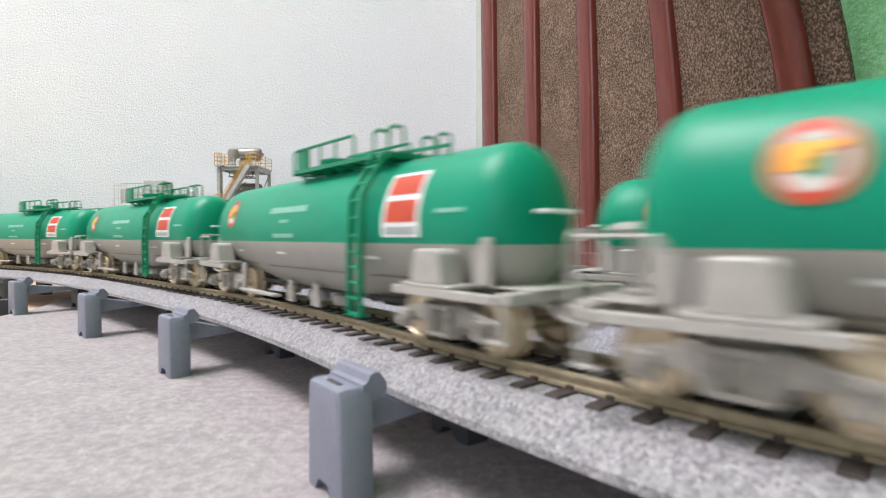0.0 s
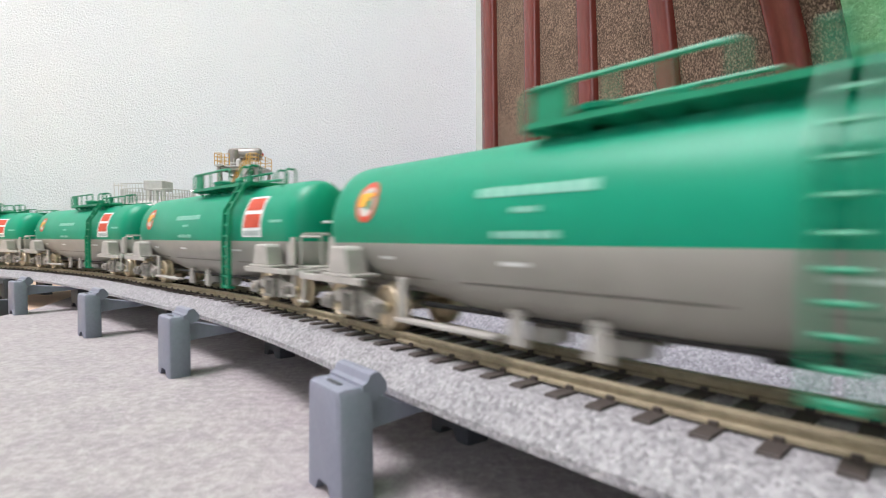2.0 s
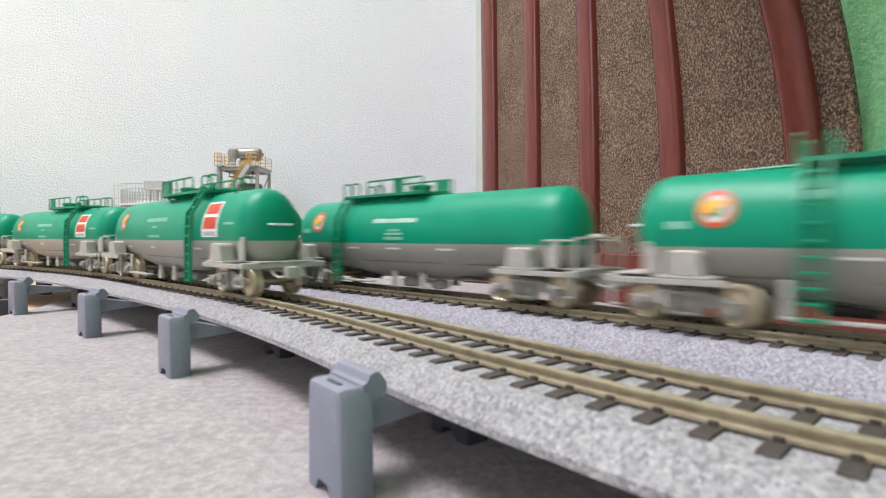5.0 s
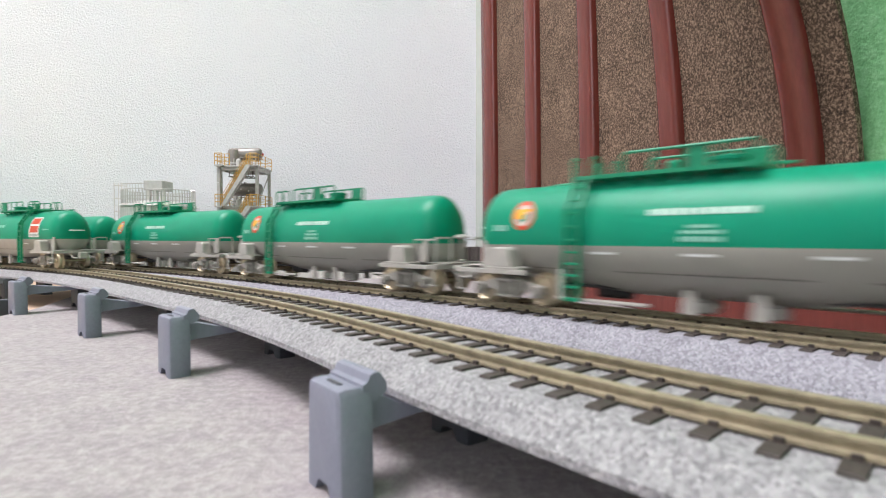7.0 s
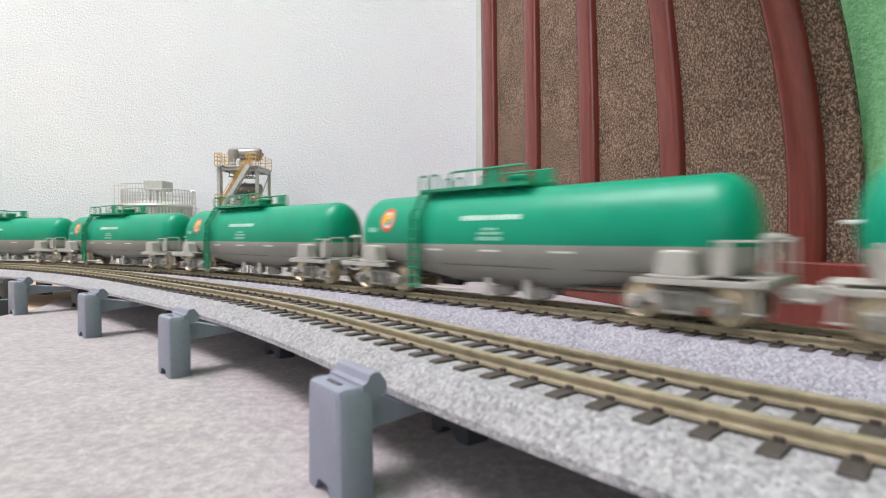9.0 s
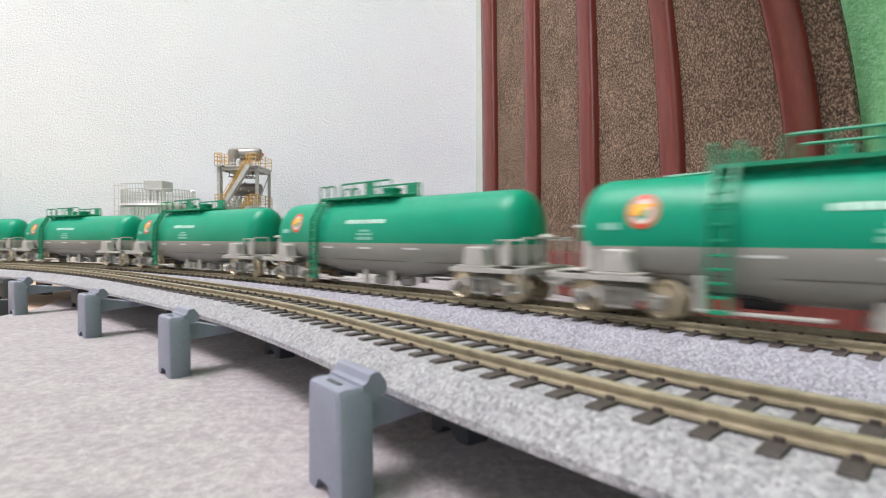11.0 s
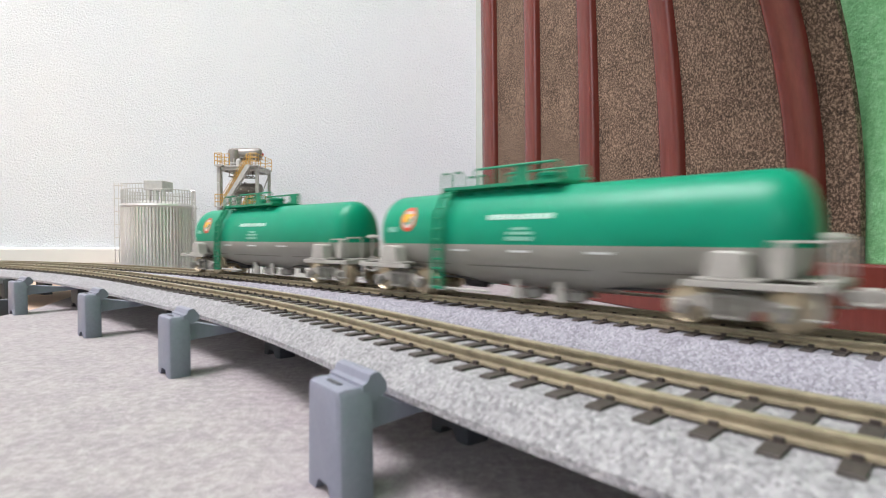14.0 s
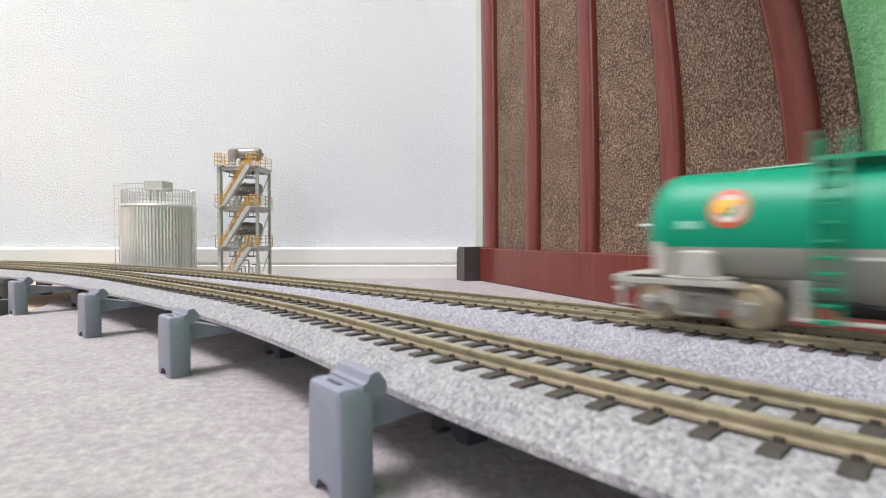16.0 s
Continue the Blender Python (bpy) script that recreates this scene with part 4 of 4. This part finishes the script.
def running_gear(root):
    wheelsets = []
    for e in (-1, 1):
        # end frame: sills, walkway, saddles, rails, couplers
        bm = bmesh.new()
        box(bm, min(e * 0.040, e * 0.0772), max(e * 0.040, e * 0.0772), -0.0045, 0.0045, 0.0088, 0.0122, 0.0003)
        part("centre_sill", bm, LIGHT_GREY, root)
        bm = bmesh.new()
        box(bm, min(e * 0.0775, e * 0.0800), max(e * 0.0775, e * 0.0800), -0.0180, 0.0180, 0.0104, 0.0124, 0.0003)
        part("end_sill", bm, LIGHT_GREY, root, "light grey end sill")
        for s in (-1, 1):
            bm = bmesh.new()
            box(bm, min(e * 0.050, e * 0.0772), max(e * 0.050, e * 0.0772), s * 0.0178 - 0.0008, s * 0.0178 + 0.0008, 0.0104, 0.0120, 0.0002)
            part("side_sill", bm, LIGHT_GREY, root)
        bm = bmesh.new()
        box(bm, min(e * 0.0665, e * 0.0805), max(e * 0.0665, e * 0.0805), -0.0118, 0.0118, 0.0124, 0.0127, 0.0001)
        part("end_platform", bm, LIGHT_GREY, root)
        for s in (-1, 1):
            bm = bmesh.new()
            prism(bm, [(e * 0.0552, 0.0126), (e * 0.0566, 0.0186), (e * 0.0576, 0.0192), (e * 0.0628, 0.0192), (e * 0.0638, 0.0186), (e * 0.0646, 0.0126)], s * 0.0120, s * 0.0184, "y")
            bmesh.ops.bevel(bm, geom=bm.edges[:], offset=0.0004, segments=1, affect="EDGES")
            part("saddle_box", bm, LIGHT_GREY, root, "light grey saddle box")
            bm = bmesh.new()
            box(bm, min(e * 0.0530, e * 0.0670), max(e * 0.0530, e * 0.0670), s * 0.0100 if s > 0 else -0.0186, 0.0186 if s > 0 else -0.0100, 0.0120, 0.0128, 0.0002)
            part("saddle_plate", bm, LIGHT_GREY, root)
            bm = bmesh.new()
            box(bm, min(e * 0.0672, e * 0.0716), max(e * 0.0672, e * 0.0716), s * 0.0124 - 0.0005, s * 0.0124 + 0.0005, 0.0126, 0.0212, 0.0004)
            part("end_stay", bm, LIGHT_GREY, root, "light grey upright stay at the tank end")
            bm = bmesh.new()
            box(bm, min(e * 0.0776, e * 0.0786), max(e * 0.0776, e * 0.0786), s * 0.0172 - 0.0004, s * 0.0172 + 0.0004, 0.0046, 0.0106, 0.0002)
            box(bm, min(e * 0.0758, e * 0.0792), max(e * 0.0758, e * 0.0792), s * 0.0174 - 0.0012, s * 0.0174 + 0.0004, 0.0042, 0.0047, 0.0001)
            part("step", bm, LIGHT_GREY, root)
            if e > 0:
                continue
            bm = bmesh.new()
            tube(bm, [(e * 0.0795, s * 0.0172, 0.0128), (e * 0.0795, s * 0.0172, 0.0213), (e * 0.0795, s * 0.0166, 0.0219), (e * 0.0795, s * 0.0082, 0.0219), (e * 0.0795, s * 0.0076, 0.0213), (e * 0.0795, s * 0.0076, 0.0128)], 0.0004, 6)
            tube(bm, [(e * 0.0795, s * 0.0172, 0.0213), (e * 0.0690, s * 0.0172, 0.0213), (e * 0.0685, s * 0.0172, 0.0128)], 0.0003, 5)
            part("end_rail", bm, LIGHT_GREY, root, "pale grey end handrail")
        if e < 0:
            bm = bmesh.new()
            lathe(bm, [(0.0016, 0), (0.0016, 0.0006), (0.0006, 0.001), (0.0006, 0.0088), (0.0031, 0.0090), (0.0034, 0.0094), (0.0031, 0.0099), (0.0008, 0.0104)], (e * 0.0770, -0.0020, 0.0128), seg=14)
            part("brake_wheel", bm, LIGHT_GREY, root, "pale grey brake wheel on a post", smooth=35)
        else:
            bm = bmesh.new()
            tube(bm, [(0.0725, -0.0040, 0.0252), (0.0775, -0.0045, 0.0252), (0.0775, 0.0045, 0.0252), (0.0725, 0.0040, 0.0252)], 0.0004, 6)
            part("end_grab_bar", bm, WHITE_MARK, root, "small white grab bar on the tank end")
        bm = bmesh.new()
        box(bm, min(e * 0.0795, e * 0.0838), max(e * 0.0795, e * 0.0838), -0.0012, 0.0012, 0.0078, 0.0102, 0.0003)
        box(bm, min(e * 0.0825, e * 0.0850), max(e * 0.0825, e * 0.0850), -0.0026, 0.0026, 0.0068, 0.0110, 0.0005)
        part("coupler", bm, LIGHT_GREY, root)
        for s in (-1, 1):
            bm = bmesh.new()
            tube(bm, [(e * 0.0795, s * 0.006, 0.0098), (e * 0.0815, s * 0.006, 0.0080), (e * 0.0835, s * 0.005, 0.0072), (e * 0.0848, s * 0.004, 0.0078)], 0.0005, 5)
            part("air_hose", bm, LIGHT_GREY, root)
        # bogie
        bm = bmesh.new()
        box(bm, -0.0035, 0.0035, -0.0120, 0.0120, 0.0060, 0.0095, 0.0004)
        bogie = part("bogie", bm, BOGIE_GREY, root, "four-wheel light grey bogie")
        bogie.location = (e * 0.0600, 0, 0)
        for s in (-1, 1):
            bm = bmesh.new()
            y0, y1 = (0.0119, 0.0132) if s > 0 else (-0.0132, -0.0119)
            prism(bm, [(-0.0136, 0.0042), (-0.0136, 0.0068), (-0.0088, 0.0072), (-0.0056, 0.0088), (0.0056, 0.0088), (0.0088, 0.0072), (0.0136, 0.0068), (0.0136, 0.0042), (0.0098, 0.0042), (0.0078, 0.0056), (0.0054, 0.0050), (0.0046, 0.0024), (-0.0046, 0.0024), (-0.0054, 0.0050), (-0.0078, 0.0056), (-0.0098, 0.0042)], y0, y1, "y")
            bmesh.ops.bevel(bm, geom=bm.edges[:], offset=0.0003, segments=1, affect="EDGES")
            part("side_frame", bm, BOGIE_GREY, bogie, "light grey bogie side frame")
            for wx in (-0.0112, 0.0112):
                bm = bmesh.new()
                yb = 0.0131 if s > 0 else -0.0149
                box(bm, wx - 0.0019, wx + 0.0019, yb, yb + 0.0018, 0.0030, 0.0068, 0.0005)
                lathe(bm, [(0.0013, 0), (0.0013, 0.0022), (0.0009, 0.0025)], (wx, 0.0133 if s > 0 else -0.0133 - 0.0025, 0.0048), "y", 14)
                part("axle_box", bm, BOGIE_GREY, bogie)
            bm = bmesh.new()
            for sx in (-0.0022, 0.0022):
                prof = []
                for k in range(11):
                    prof.append((0.0010, 0.0034 + 0.0044 * k / 10))
                lathe(bm, prof, (sx, s * 0.0140, 0), seg=10)
            part("spring", bm, BOGIE_GREY, bogie)
            bm = bmesh.new()
            box(bm, -0.0040, 0.0040, s * 0.0140 - 0.0012, s * 0.0140 + 0.0012, 0.0077, 0.0088, 0.0003)
            box(bm, -0.0038, 0.0038, s * 0.0140 - 0.0012, s * 0.0140 + 0.0012, 0.0026, 0.0035, 0.0003)
            part("spring_seat", bm, BOGIE_GREY, bogie)
        bm = bmesh.new()
        lathe(bm, [(0.006, 0.0092), (0.006, 0.0120)], (0, 0, 0), seg=20)
        part("pivot", bm, BOGIE_GREY, bogie, smooth=35)
        for wx in (-0.0112, 0.0112):
            bm = bmesh.new()
            for s in (-1, 1):
                prof = [(0.0012, 0.0102), (0.0030, 0.0098), (0.0044, 0.0098), (0.0048, 0.0103), (0.0052, 0.0103), (0.0054, 0.0100), (0.0054, 0.0078), (0.0061, 0.0074), (0.0061, 0.0069), (0.0048, 0.0070), (0.0040, 0.0078), (0.0012, 0.0080)]
                lathe(bm, [(r, s * h) for r, h in prof], (0, 0, 0), "y", 28)
            lathe(bm, [(0.0012, -0.0135), (0.0012, 0.0135)], (0, 0, 0), "y", 10)
            ws = part("wheelset", bm, WHEEL, bogie, "bright metal wheelset", smooth=35)
            ws.location = (wx, 0, 0.0054)
            wheelsets.append(ws)
    # valves and brake gear under the belly
    for x in (-0.012, 0.004):
        bm = bmesh.new()
        lathe(bm, [(0.0030, 0.0100), (0.0030, 0.0052), (0.0040, 0.0048), (0.0040, 0.0022), (0.0026, 0.0016)], (x, 0, 0), seg=18)
        part("discharge_valve", bm, LIGHT_GREY, root, "grey discharge valve under the belly", smooth=35)
        for s in (-1, 1):
            bm = bmesh.new()
            prism(bm, [(x - 0.0012, 0.0085), (x - 0.0020, 0.0022), (x + 0.0020, 0.0022), (x + 0.0012, 0.0085)], s * 0.0100, s * 0.0110, "y")
            part("valve_bracket", bm, LIGHT_GREY, root)
    for s in (-1, 1):
        x0, x1 = sorted((s * 0.040, s * 0.013))
        bm = bmesh.new()
        box(bm, x0, x1, s * 0.0150 - 0.0014, s * 0.0150 + 0.0014, 0.0036, 0.0044, 0.0002)
        part("foot_board", bm, LIGHT_GREY, root, "narrow grey foot board")
        bm = bmesh.new()
        box(bm, s * 0.0392 - 0.0010, s * 0.0392 + 0.0010, s * 0.0148 - 0.0006, s * 0.0148 + 0.0006, 0.0040, 0.0128, 0.0002)
        part("strut", bm, LIGHT_GREY, root)
    bm = bmesh.new()
    tube(bm, [(-0.042, -0.006, 0.0065), (0.042, -0.006, 0.0065)], 0.0006, 5)
    tube(bm, [(-0.042, 0.006, 0.0075), (0.042, 0.006, 0.0075)], 0.0005, 5)
    part("brake_pipe", bm, DARK_AXLE, root)
    bm = bmesh.new()
    lathe(bm, [(0.001, -0.006), (0.0028, -0.005), (0.0028, 0.005), (0.001, 0.006)], (0.028, 0.001, 0.0066), "x", 16)
    part("air_tank", bm, DARK_AXLE, root, "dark air reservoir", smooth=35)
    return wheelsets


def raised(z, k):
    """Heights above the painted line grow more than those below it."""
    return z * k if z <= LINE_Z else LINE_Z * k + (z - LINE_Z) * k * LONG


def tank_wagon():
    root = thing("tank_wagon", "green and grey model tank wagon with roof walkway and red plate", "tank wagon", "near train wagons")
    tank_body(root)
    markings(root)
    roof_platform(root)
    for s in (-1, 1):
        ladder(root, s)
    running_gear(root)
    # final proportions: longer and taller than drawn, the painted line kept in its place
    done = set()
    for ob in root.children_recursive:
        k = 1.06 if ob.name.startswith("wheelset") else 1.1
        x, y, z = ob.location
        ob.location = (x * LONG, y, raised(z, k))
        if ob.data and ob.data.name not in done:
            done.add(ob.data.name)
            for v in ob.data.vertices:
                if k == 1.06:
                    v.co = (v.co.x * k, v.co.y, v.co.z * k)
                else:
                    v.co = (v.co.x * LONG, v.co.y, raised(v.co.z, k))
            ob.data.update()
    return root


# ---------------------------------------------------------------- the trains
# Arc length of the rear end of each train, by time.
NEAR_REAR = [(0.0, -0.7265), (2.0, -0.436), (4.0, -0.1475), (7.0, 0.276), (16.0, 1.56)]
FAR_REAR = [(0.0, 2.432), (1.2, 2.242), (2.5, 2.046), (4.0, 1.806), (6.5, 1.397), (7.0, 1.319), (9.0, 1.006), (11.5, 0.616), (13.5, 0.298), (14.5, 0.136), (16.0, -0.105)]
NEAR_COUNT, FAR_COUNT = 7, 14


def rear_at(table, t):
    return float(np.interp(t, [r[0] for r in table], [r[1] for r in table]))


def wagon_pose(which, c):
    a, b = on_track(which, c + 0.0600 * LONG), on_track(which, c - 0.0600 * LONG)
    d = b - a
    turn = math.atan2(d.y, d.x) + (math.pi if which == "far" else 0.0)
    return Matrix.Translation((a + b) / 2) @ Matrix.Rotation(turn, 4, "Z")


TIMES = [k * 0.5 for k in range(33)]
TRAINS = []


def trains():
    first = tank_wagon()
    for which, table, count in (("near", NEAR_REAR, NEAR_COUNT), ("far", FAR_REAR, FAR_COUNT)):
        for i in range(count):
            # the near train runs away from the viewer, the far one towards
            place = (i + 0.5) * PITCH if which == "near" else -(i + 0.5) * PITCH
            ob = first if (which == "near" and i == 0) else copy_thing(first, pose(0, 0, 0))
            if which == "far":
                tagged(ob, "green and grey model tank wagon showing its emblem and white print", group="far train wagons")
            TRAINS.append((ob, which, table, place))


slatted_panel()
track_deck("near")
track_deck("far")
track("near")
track("far")
piers()
storage_tank()
process_tower()
trains()


def heading_of(which, c):
    a, b = on_track(which, c + 0.006), on_track(which, c - 0.006)
    return math.atan2(b.y - a.y, b.x - a.x) + (math.pi if which == "far" else 0.0)


SPIN_TIMES = [k / FPS for k in range(16 * FPS + 1)]
WHEEL_RADIUS = 0.0057


def motions():
    lim = lambda c: min(max(c, S_MIN + 0.2), S_MAX - 0.2)
    for ob, which, table, place in TRAINS:
        walk(ob, [(t, wagon_pose(which, lim(rear_at(table, t) + place))) for t in TIMES])
        flip = 1 if which == "near" else -1
        for bogie in ob.children:
            if not bogie.name.startswith("bogie"):
                continue
            x, rows = bogie.location.x, []
            for t in TIMES:
                c = rear_at(table, t) + place
                body = wagon_pose(which, lim(c)).to_euler().z
                turn = (heading_of(which, lim(c - flip * x)) - body + math.pi) % (2 * math.pi) - math.pi
                rows.append((t, Matrix.Translation((x, 0, 0)) @ Matrix.Rotation(turn, 4, "Z")))
            walk(bogie, rows)
            for wheel in bogie.children:
                if wheel.name.startswith("wheelset"):
                    spot = wheel.location.copy()
                    walk(wheel, [(t, Matrix.Translation(spot) @ Matrix.Rotation(-flip * (rear_at(table, t) - rear_at(table, 0)) / WHEEL_RADIUS, 4, "Y")) for t in SPIN_TIMES])


motions()
